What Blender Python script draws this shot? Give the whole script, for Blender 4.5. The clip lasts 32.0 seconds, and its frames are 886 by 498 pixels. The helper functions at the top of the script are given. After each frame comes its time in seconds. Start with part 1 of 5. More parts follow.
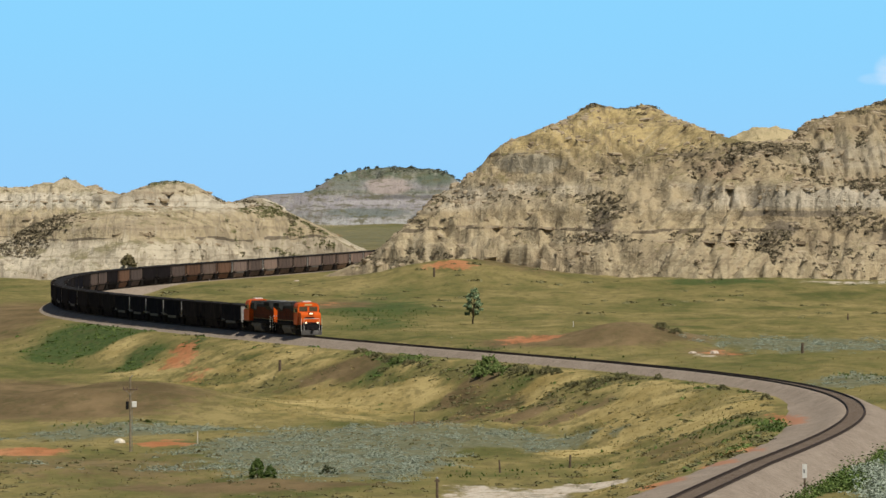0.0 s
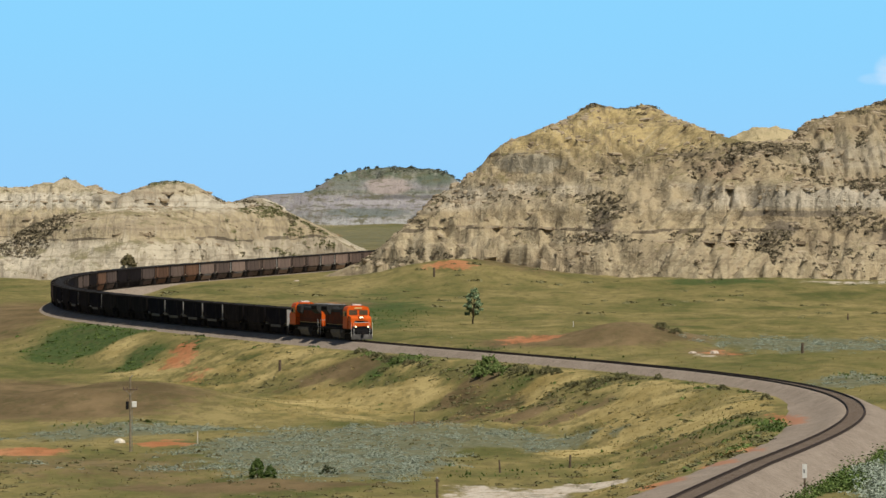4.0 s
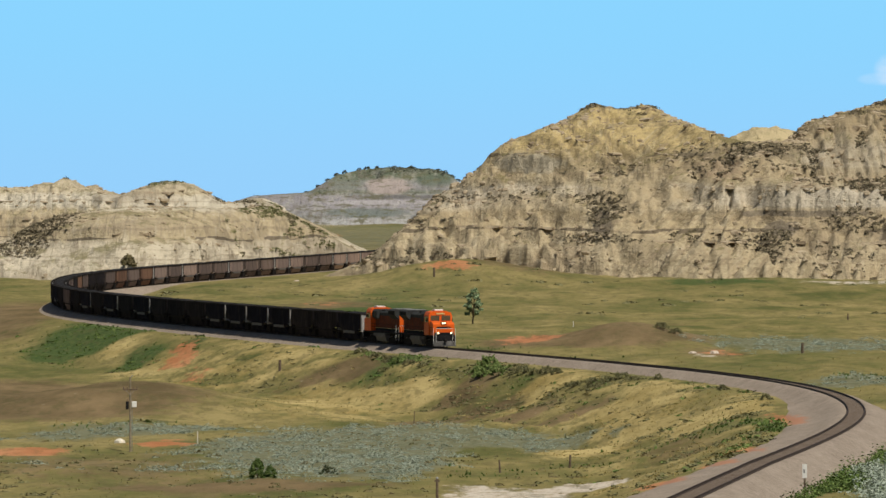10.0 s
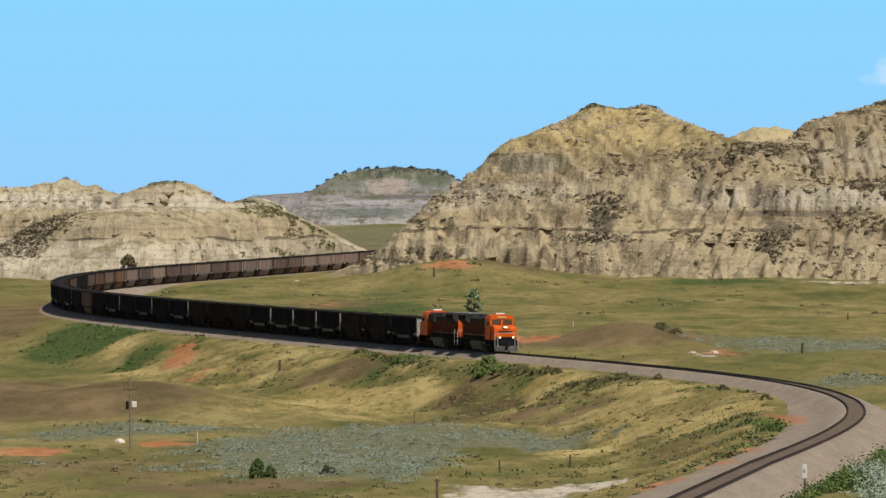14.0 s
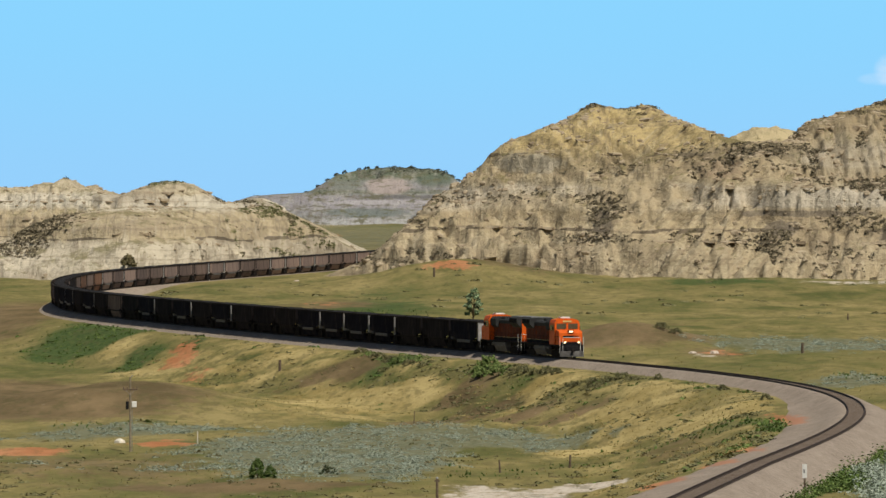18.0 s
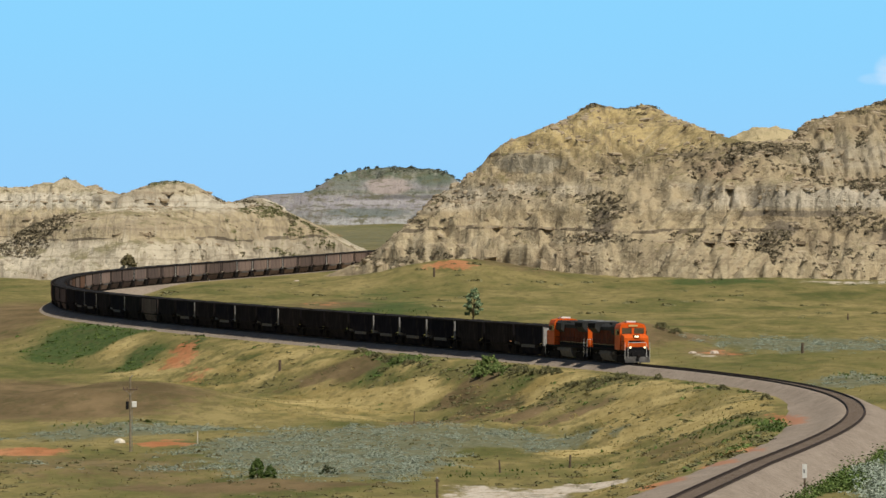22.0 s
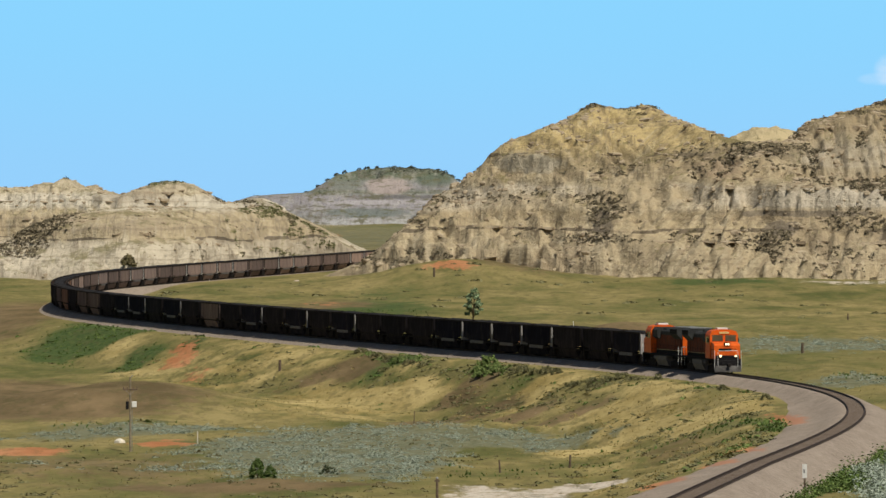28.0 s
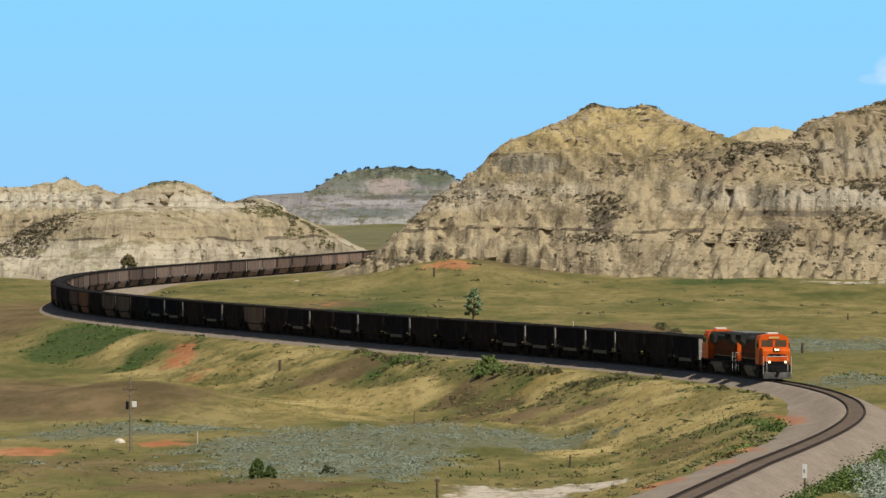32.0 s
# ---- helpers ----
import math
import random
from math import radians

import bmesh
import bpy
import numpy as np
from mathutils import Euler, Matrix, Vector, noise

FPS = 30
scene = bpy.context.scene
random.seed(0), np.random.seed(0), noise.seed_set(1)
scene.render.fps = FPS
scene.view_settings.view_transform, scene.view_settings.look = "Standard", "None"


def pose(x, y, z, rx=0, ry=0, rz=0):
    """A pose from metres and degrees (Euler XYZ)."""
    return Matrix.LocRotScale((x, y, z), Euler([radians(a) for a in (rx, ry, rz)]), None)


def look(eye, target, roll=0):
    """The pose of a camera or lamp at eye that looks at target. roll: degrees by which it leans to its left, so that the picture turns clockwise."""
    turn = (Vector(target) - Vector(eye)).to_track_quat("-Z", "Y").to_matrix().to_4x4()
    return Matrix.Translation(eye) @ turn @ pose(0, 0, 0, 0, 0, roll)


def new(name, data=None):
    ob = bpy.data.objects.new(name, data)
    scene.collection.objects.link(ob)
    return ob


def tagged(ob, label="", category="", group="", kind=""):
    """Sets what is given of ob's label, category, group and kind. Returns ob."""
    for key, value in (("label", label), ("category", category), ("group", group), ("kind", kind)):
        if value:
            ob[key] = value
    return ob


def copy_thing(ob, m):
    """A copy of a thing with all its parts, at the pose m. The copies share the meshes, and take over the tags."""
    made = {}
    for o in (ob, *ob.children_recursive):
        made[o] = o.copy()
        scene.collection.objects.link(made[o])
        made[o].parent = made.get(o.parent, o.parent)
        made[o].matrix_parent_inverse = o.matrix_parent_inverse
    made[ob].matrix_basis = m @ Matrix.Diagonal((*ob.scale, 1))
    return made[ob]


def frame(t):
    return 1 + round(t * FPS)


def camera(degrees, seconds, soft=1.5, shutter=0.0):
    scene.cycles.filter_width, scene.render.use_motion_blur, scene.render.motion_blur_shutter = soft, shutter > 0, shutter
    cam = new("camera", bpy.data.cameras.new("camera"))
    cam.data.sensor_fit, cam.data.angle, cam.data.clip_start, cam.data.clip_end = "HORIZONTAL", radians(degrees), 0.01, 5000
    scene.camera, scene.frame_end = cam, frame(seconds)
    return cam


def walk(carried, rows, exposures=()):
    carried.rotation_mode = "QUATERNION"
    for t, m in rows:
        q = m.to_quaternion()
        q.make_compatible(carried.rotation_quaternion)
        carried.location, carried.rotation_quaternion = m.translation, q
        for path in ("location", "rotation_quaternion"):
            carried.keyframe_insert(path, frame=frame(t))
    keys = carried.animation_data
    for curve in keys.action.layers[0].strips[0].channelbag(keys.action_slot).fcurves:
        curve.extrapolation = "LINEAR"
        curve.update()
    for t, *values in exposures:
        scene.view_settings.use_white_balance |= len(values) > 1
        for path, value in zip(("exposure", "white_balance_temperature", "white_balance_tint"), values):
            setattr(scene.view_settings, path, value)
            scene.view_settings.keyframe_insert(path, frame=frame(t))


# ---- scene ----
# One fixed long-lens view over a badlands valley with a coal train on an S-curve.
CLIP = 32.0
EYE_H = 17.01
cam = camera(7.124, CLIP, soft=1.5)
walk(cam, [(0.0, pose(0, 0, EYE_H, 89.768, 0, 0)), (CLIP, pose(0, 0, EYE_H, 89.768, 0, 0))], [(0.0, -0.32), (CLIP, -0.32)])

# ---- light: high sun from behind the camera's right shoulder, clear sky ----
SUN_AZ, SUN_EL = radians(33), radians(57)  # azimuth from straight behind the camera towards the right
to_sun = Vector((math.sin(SUN_AZ) * math.cos(SUN_EL), -math.cos(SUN_AZ) * math.cos(SUN_EL), math.sin(SUN_EL)))
world = bpy.data.worlds.new("world")
scene.world = world
world.use_nodes = True
sky = world.node_tree.nodes.new("ShaderNodeTexSky")
sky.sky_type = "NISHITA"
sky.sun_disc = False
sky.sun_elevation = SUN_EL
sky.sun_rotation = math.pi - SUN_AZ
sky.altitude = 700
background = world.node_tree.nodes["Background"]
world.node_tree.links.new(sky.outputs["Color"], background.inputs["Color"])
background.inputs["Strength"].default_value = 0.05
sun_data = bpy.data.lights.new("sun", "SUN")
sun_data.energy, sun_data.angle, sun_data.color = 5.0, radians(0.53), (1.0, 0.93, 0.80)
sun = new("sun", sun_data)
sun.matrix_world = look(to_sun * 300, (0, 0, 0))


# ---- terrain functions ----
def lattice(ix, iy, seed):
    h = (ix * 374761393 + iy * 668265263 + seed * 1442695041) & 0x7FFFFFFF
    h = ((h ^ (h >> 13)) * 1274126177) & 0x7FFFFFFF
    h = ((h ^ (h >> 15)) * 2246822519) & 0x7FFFFFFF
    return ((h ^ (h >> 16)) & 0xFFFF) / 65535.0


def vnoise(x, y, seed=0):
    """Smooth noise from -1 to 1."""
    x, y = np.broadcast_arrays(np.asarray(x, float), np.asarray(y, float))
    ix, iy = np.floor(x).astype(np.int64), np.floor(y).astype(np.int64)
    u, v = x - ix, y - iy
    u, v = u * u * (3 - 2 * u), v * v * (3 - 2 * v)
    a, b = lattice(ix, iy, seed), lattice(ix + 1, iy, seed)
    c, d = lattice(ix, iy + 1, seed), lattice(ix + 1, iy + 1, seed)
    return 2 * ((a + (b - a) * u) * (1 - v) + (c + (d - c) * u) * v) - 1


def fbm(x, y, octaves=4, seed=0, rough=0.5):
    total, amp, norm = 0.0, 1.0, 0.0
    for k in range(octaves):
        total = total + amp * vnoise(x * 2.03 ** k + 17.3 * k, y * 2.03 ** k - 9.1 * k, seed + k)
        norm += amp
        amp *= rough
    return total / norm


def ridged(x, y, seed=0, octaves=3):
    total, amp, norm = 0.0, 1.0, 0.0
    for k in range(octaves):
        total = total + amp * (1 - np.abs(vnoise(x * 2.1 ** k + 3.7 * k, y * 2.1 ** k, seed + k)))
        norm += amp
        amp *= 0.5
    return total / norm


def edge(x, y, seed):
    """Sharp-crested ridges, from about -0.6 to 0.4."""
    return 0.4 - np.abs(vnoise(x, y, seed))


def smooth(a, b, x):
    t = np.clip((x - a) / (b - a), 0, 1)
    return t * t * (3 - 2 * t)


# The railway's plan: curvature along the line (1/km), integrated from a known station.
STATIONS = np.array([-330, -230, -150, -80, 0, 100, 200, 300, 400, 500, 600, 700, 800, 900, 1000, 1100, 1200.0])
CURVATURE = np.array([0.075, -0.149, -0.718, -1.104, -1.455, -0.819, 0.116, -0.012, 0.294, 1.084, 0.825, 1.241, 0.734,
                      0.053, -0.006, -0.030, -0.045]) * 1e-3
ST = np.arange(-700, 1500, 4.0)
_heading = np.cumsum(np.interp(ST, STATIONS, CURVATURE)) * 4
_at0 = int(np.searchsorted(ST, 0))
_heading = _heading - _heading[_at0] - 0.0856
_tx, _ty = np.cumsum(np.sin(_heading)) * 4, np.cumsum(np.cos(_heading)) * 4
TX, TY = _tx - _tx[_at0] + 35.448 + 0.9 * np.exp(-((ST - 622) / 85) ** 2) + 0.0135 * np.clip(-272 - ST, 0, 120), _ty - _ty[_at0] + 752.57
TZ = -0.000654 * ST + 5.806e-6 * ST * ST
TH = _heading


def track_x(y):
    return np.interp(y, TY, TX)


def track_z(y):
    return np.interp(y, TY, TZ)


def off_track(x, y):
    """Signed distance from the track, positive on the right."""
    return (x - track_x(y)) * np.cos(np.interp(y, TY, TH))


def blob(x, y, cx, cy, rx, ry):
    return np.exp(-(((x - cx) / rx) ** 2 + ((y - cy) / ry) ** 2))


def bank_ribs(x, y):
    """Ribs and runnels down the railway's bank, from 0 to 1."""
    return ridged(y / 16 + x / 8 + 0.5 * fbm(x / 6, y / 20, 3, 57), x / 30, 51)


def ground_z(x, y):
    q = off_track(x, y)
    zt = track_z(y)
    rise = np.interp(y, [-600, 300, 500, 900, 1150, 1350, 1480, 1700, 1800, 2400, 3400, 5200],
                     [-4, -3, -1.2, -0.9, 0.0, 1.8, 3.9, 4.6, 6.0, 9.5, 15.5, 22.0])
    vale = np.interp(y, [-600, 300, 560, 800, 950, 1080, 1180, 1300, 1450, 1650, 1800, 2400, 3400, 5200],
                     [-5, -7, -7.0, -6.8, -6.2, -5.0, -3.0, -0.6, 1.6, 3.6, 6.0, 9.5, 15.5, 22.0])
    side = smooth(-14, 3, q)
    z = vale + (rise - vale) * side
    # rolling relief
    roll = 0.85 * fbm(x / 24, y / 60, 4, 11) + 0.3 * fbm(x / 6, y / 14, 3, 23)
    z = z + roll * smooth(4, 14, np.abs(q))
    # low knolls
    z = z + 5.0 * blob(x, y, 3, 1500, 20, 60) + 1.3 * blob(x, y, 62, 1480, 42, 110) + 2.9 * blob(x, y, 26, 1010, 9, 34) + 0.9 * blob(x, y, 62, 1130, 22, 60)
    z = z + 2.6 * blob(x, y, -40, 905, 13, 34) + 1.2 * blob(x, y, 2, 790, 10, 26) + 1.0 * blob(x, y, 44, 800, 6, 40)
    # runnels down the railway's bank
    z = z + 1.6 * (bank_ribs(x, y) - 0.6) * smooth(-30, -20, q) * smooth(-6.5, -11, q) * smooth(1150, 1050, y)
    # the railway's fill
    near = smooth(24, 5.0, np.abs(q))
    # beyond the far bend the meadow comes up level with the line on its inner side
    inner = smooth(1480, 1560, y) * (q > 0)
    # along the near leg the bank's grass reaches up to the ballast
    lift = (0.75 - 0.22 * smooth(900, 1000, y)) * smooth(640, 745, y) * smooth(1440, 1400, y) * (q < 0)
    z = z + (zt - 1.55 + 1.5 * inner + lift - z) * near
    # under the ballast the ground stays well below it
    edge = np.where(q > 0, q + 1.0, -q + 2.5 * lift)
    z = z - 0.5 * smooth(5.6, 4.2, edge) - 1.2 * inner * smooth(2.9, 2.1, np.abs(q)) + 0.5 * inner * smooth(5.6, 4.2, edge)
    # a low rise outside the near curve
    z = z + 0.9 * smooth(4.8, 6.6, q) * smooth(670, 600, y) * smooth(300, 420, y)
    # the hill on which the camera stands, and the rising land at both sides
    z = z + (EYE_H - 1.7 - z) * np.exp(-((x / 60) ** 2 + ((y + 10) / 75) ** 2) ** 1.5)
    return z


def bend(x, xs, ys, w=6.0):
    """Interpolation with its corners rounded off over w metres."""
    return sum(np.interp(x + k * w, xs, ys) for k in (-1, -0.66, -0.33, 0, 0.33, 0.66, 1)) / 7


def bench_hill(x, y, toe, steps, crest, seed, gully, flute, soft=1.6, jag=1.0, spurs=None, lumpy=1.0):
    """Stepped badland slope: rises from its toe over benches and cliffs, cut by gullies, up to its crest line."""
    out, up = steps
    lean = x + 0.55 * (y - toe)
    spur = fbm(lean / 34, y / 80, 3, seed) * gully * 1.1
    cut = (ridged(lean / 15 + 0.5 * fbm(x / 9, y / 9, 2, seed + 9), y / 70, seed + 3) - 0.55) * gully
    d0 = y - toe
    z0 = np.interp(d0 + spur, out, up)
    if spurs:
        spur = spur + spurs(x, z0)
    cliff = smooth(-0.25, 0.3, fbm(x / 21, z0 / 7, 3, seed + 21))  # where the steps stand as cliffs, and where they are worn down
    worn = np.interp(d0 + spur + cut, [out[1], out[-4]], [up[1], up[-4]])
    fine = (ridged(x / 2.6 + 0.5 * fbm(x / 5, z0 / 3, 2, seed + 5), z0 / 9, seed + 6) - 0.55) * flute
    rough = fbm(x / 3.1, z0 / 1.7, 4, seed + 8, 0.6) * flute * 0.9
    stepped = np.interp(d0 + spur + cut + fine + rough, out, up)
    lumps = (edge(lean / 5, y / 14, seed + 33) * gully * 0.16 + 0.75 * fbm(x / 1.8, y / 2.4, 4, seed + 30, 0.6)) * lumpy
    z = worn + (stepped - worn) * (0.35 + 0.65 * cliff) + lumps * smooth(0, 2.5, stepped - up[1])
    top = crest + jag * (0.7 * fbm(x / 7, y / 9, 3, seed + 12) + 0.5 * (ridged(x / 4, y / 6, seed + 14) - 0.5))
    h = np.clip(0.5 + 0.5 * (top - z) / soft, 0, 1)
    return top + (z - top) * h - soft * h * (1 - h)
# ---- end of terrain functions ----


def ribs(u, x, z, seed):
    """Sharp ribs at about even steps of u, shifted and worn unevenly, from -0.5 to 0.5."""
    f = u + 0.9 * fbm(x / 11, z / 11, 3, seed)
    return (np.abs((f % 1) * 2 - 1) - 0.5) * (0.55 + 0.75 * smooth(-0.5, 0.5, fbm(x / 9, z / 7, 2, seed + 5)))


def east_spurs(x, z):
    """Spurs that run down to the left over the middle of the slope, and the broken face of the peak on the right."""
    u = x - 1.1 * z
    m = smooth(34, 44, x - 0.3 * (z - 20)) * smooth(78, 66, x) * smooth(33, 28, z) * smooth(5, 8, z)
    down = 6.5 * ribs(u / 6.5, x, z, 301) + 1.4 * ribs(u / 2.4, x, z, 305) + 4.0 * edge(x / 9, z / 9, 309)
    peak = smooth(70, 80, x) * smooth(24, 27, z)
    crags = 5.0 * ribs(x / 5.5 - 0.05 * z, x, z, 311) + 2.5 * ribs(x / 1.9 + 0.1 * z, x, z, 313) + 4.0 * edge(x / 7, z / 4, 315)
    low = smooth(32, 22, x) * smooth(24, 19, z)
    lumps = 3.5 * ribs((x - 0.6 * z) / 5.5, x, z, 317) + 5.0 * edge(x / 6, z / 5, 319)
    foot = smooth(46, 60, x) * smooth(18, 15, z) * (3.0 * ribs((x - 0.6 * z) / 4.0, x, z, 331) + 4.0 * edge(x / 5, z / 4, 333))
    return m * down + peak * crags + low * lumps + foot


def west_spurs(x, z):
    """Narrow spurs that run down to the right at the end of the bluff."""
    u = x + 0.95 * z
    m = smooth(-57, -47, x) * smooth(21.5, 18.5, z)
    upper = smooth(-90, -84, x) * smooth(-47, -57, x) * smooth(12.5, 14, z) * smooth(21, 18, z)
    return (m * (11.0 * ribs(u / 8.0, x, z, 321) + 2.0 * ribs(u / 2.8, x, z, 325))
            + upper * 2.6 * ribs(x / 6.0, x, z, 327))


def back_spurs(x, z):
    """The broken cliffs of the bluff's rear tier."""
    return 3.5 * ribs(x / 4.5 + 0.05 * z, x, z, 341) + 7.0 * edge(x / 6, z / 2.6, 343) * smooth(16, 19, z)


def east_hill_z(x, y):
    toe = bend(x, [-30, -14, 10, 30, 60, 110, 200], [1590, 1570, 1540, 1512, 1482, 1465, 1455], 12)
    crest = np.interp(x, [-30, -18, -11, -2, 4, 8.4, 10.9, 14.7, 21, 27.4, 32.5, 36, 45, 50.3, 54, 58.6, 61.2, 65.7, 78, 82, 91, 100, 140, 200],
                      [3, 7, 13.0, 21.5, 25.0, 28.6, 31.9, 34.6, 37.0, 39.2, 42.4, 44.7, 44.8, 41.2, 39.0, 36.6, 35.1, 33.9, 34.0, 38.6, 41.0, 43.6, 47, 40])
    steps = ([-40, 0, 3, 8, 17, 29, 33, 46, 60, 66, 84, 108, 150, 260],
             [-8, 4.0, 7.0, 11.0, 13.4, 18.5, 23.0, 26.5, 31.5, 32.6, 38, 42.5, 47, 50])
    z = bench_hill(x, y, toe, steps, crest, 31, 8.5, 2.2, spurs=east_spurs, lumpy=1.25)
    back = np.interp(y - toe, [0, 150, 300, 420], [0, 0, 10, 60])
    knob = 40.6 - 0.035 * (x - 82) ** 2 - 0.004 * (y - 1790) ** 2 + 1.5 * fbm(x / 3, y / 6, 4, 29)
    # the pale cliff band on the right, fluted and nearly upright
    flutes = 0.9 * (ridged(x / 2.1 + 0.4 * fbm(x / 6, y / 6, 2, 61), z / 30, 63) - 0.6) + 0.7 * fbm(x / 9, y / 40, 2, 65)
    cliff = np.interp(z + flutes, [17.5, 20.6, 21.8, 26.5], [17.5, 18.9, 23.8, 26.0])
    z = z + (cliff - z) * smooth(52, 60, x) * smooth(17.0, 18.5, z) * smooth(27.5, 26, z) * (0.2 + 0.8 * smooth(-0.25, 0.15, fbm(x / 6.5, z / 14, 3, 67)))
    # the grey fluted cliff under the left shoulder
    flutes = 1.0 * (ridged(x / 1.9 - 0.12 * z + 0.4 * fbm(x / 5, y / 5, 2, 71), z / 30, 73) - 0.6)
    cliff = np.interp(z + flutes, [26.6, 28.2, 30.2, 33.0], [26.6, 27.6, 31.4, 32.8])
    z = z + (cliff - z) * smooth(9.5, 12, x) * smooth(29, 26, x) * smooth(26.4, 27.4, z) * smooth(33.4, 32.6, z)
    return np.maximum(z - back, knob)


def west_hill_z(x, y):
    toe = bend(x, [-160, -110, -75, -60, -40, -25, -15], [1640, 1640, 1610, 1625, 1690, 1755, 1800])
    crest = np.interp(x, [-160, -112, -102, -97, -90, -80, -70, -50, -44, -41, -36, -30, -25, -19, -12],
                      [14, 9, 11, 15, 17.5, 19.3, 20, 19.6, 20.2, 19.4, 17, 14.0, 11.0, 8.0, 3])
    steps = ([-40, 0, 3, 8, 16, 20, 34, 48, 70, 110, 240], [-6, 3.2, 7.5, 11.5, 13.0, 16, 18.5, 20.5, 23.0, 26, 27])
    front = bench_hill(x, y, toe, steps, crest, 57, 3.4, 1.3, 0.9, 0.55, west_spurs, 0.55)
    toe2 = toe + 62
    crest2 = np.interp(x, [-200, -116, -106, -96, -94, -90, -86.5, -84, -78, -73.4, -66, -61.3, -56.5, -53.5, -47, -41, -36],
                       [26, 26, 25.6, 25.6, 26.7, 27.0, 26.4, 23.4, 22.6, 24.4, 26.8, 24.9, 22.0, 20.9, 22.0, 19.8, 8])
    steps2 = ([-40, 0, 6, 18, 22, 30, 36, 46, 70, 240], [-6, 5, 9, 13, 18, 20.0, 23, 25.2, 28, 29])
    behind = bench_hill(x, y, toe2, steps2, crest2, 71, 4.0, 2.2, 0.9, 1.5, back_spurs, 1.2)
    return np.maximum(front, behind) - np.interp(y - toe, [0, 160, 260, 380], [0, 0, 12, 60])


def butte_z(x, y):
    toe = 3330 + 0 * x
    crest = np.interp(x, [-200, -150, -100, -92, -80, -65, -58, -52, -41, -27, -14, -1, 4, 9, 18, 60, 140],
                      [10, 18, 26, 28.6, 29.6, 30.5, 35, 39.2, 42.0, 43.0, 42.6, 41.0, 38.5, 35, 27, 16, 5])
    steps = ([-60, 0, 20, 40, 70, 82, 110, 130, 190, 420], [0, 14.5, 18, 21.5, 25, 29, 34, 40, 47, 50])
    z = bench_hill(x, y, toe, steps, crest, 83, 4.5, 2.0, 3.5, 0.15)
    return z - np.interp(y - toe, [0, 240, 330, 460], [0, 0, 14, 60])


# ---- material helpers ----
class Nodes:
    """A material with one Principled surface and short calls for its nodes."""

    def __init__(self, name, rough=0.8, metal=0.0, spec=0.3):
        self.m = bpy.data.materials.new(name)
        self.m.use_nodes = True
        self.t = self.m.node_tree
        self.b = self.t.nodes["Principled BSDF"]
        self.b.inputs["Roughness"].default_value = rough
        self.b.inputs["Metallic"].default_value = metal
        self.b.inputs["Specular IOR Level"].default_value = spec

    def add(self, kind, **inputs):
        n = self.t.nodes.new("ShaderNode" + kind)
        for key, value in inputs.items():
            self.put(n.inputs[key.replace("_", " ")], value)
        return n

    def put(self, socket, value):
        if isinstance(value, bpy.types.NodeSocket):
            self.t.links.new(value, socket)
        elif isinstance(value, tuple) and len(value) == 3 and socket.type == "RGBA":
            socket.default_value = (*value, 1)
        else:
            socket.default_value = value

    def noise(self, scale, stretch=(1, 1, 1), detail=4, rough=0.55, source="Object"):
        co = self.t.nodes.new("ShaderNodeTexCoord").outputs["Object"]
        if source == "World":
            co = self.t.nodes.new("ShaderNodeNewGeometry").outputs["Position"]
        mp = self.add("Mapping", Vector=co, Scale=stretch)
        n = self.add("TexNoise", Vector=mp.outputs["Vector"], Scale=scale, Detail=detail, Roughness=rough)
        return n.outputs["Fac"]

    def ramp(self, fac, stops):
        n = self.t.nodes.new("ShaderNodeValToRGB")
        self.t.links.new(fac, n.inputs["Fac"])
        e = n.color_ramp.elements
        for i, (pos, col) in enumerate(stops):
            el = e[i] if i < 2 else e.new(pos)
            el.position, el.color = pos, (*col, 1)
        return n.outputs["Color"]

    def mix(self, fac, a, b, mode="MIX"):
        n = self.t.nodes.new("ShaderNodeMix")
        n.data_type, n.blend_type = "RGBA", mode
        self.put(n.inputs[0], fac)
        self.put(n.inputs[6], a)
        self.put(n.inputs[7], b)
        return n.outputs[2]

    def maths(self, op, a, b=0.5, clamp=False):
        n = self.t.nodes.new("ShaderNodeMath")
        n.operation, n.use_clamp = op, clamp
        self.put(n.inputs[0], a)
        self.put(n.inputs[1], b)
        return n.outputs[0]

    def step(self, value, lo, hi):
        n = self.add("MapRange", Value=value, From_Min=lo, From_Max=hi)
        n.interpolation_type = "SMOOTHSTEP"
        return n.outputs["Result"]

    def mask(self, name):
        n = self.t.nodes.new("ShaderNodeAttribute")
        n.attribute_name = name
        s = self.t.nodes.new("ShaderNodeSeparateColor")
        self.t.links.new(n.outputs["Color"], s.inputs["Color"])
        return s.outputs["Red"], s.outputs["Green"], s.outputs["Blue"]

    def colour(self, c):
        self.put(self.b.inputs["Base Color"], c)
        return self

    def bump(self, height, strength=0.4, distance=0.05):
        n = self.add("Bump", Height=height, Strength=strength, Distance=distance)
        self.t.links.new(n.outputs["Normal"], self.b.inputs["Normal"])
        return self


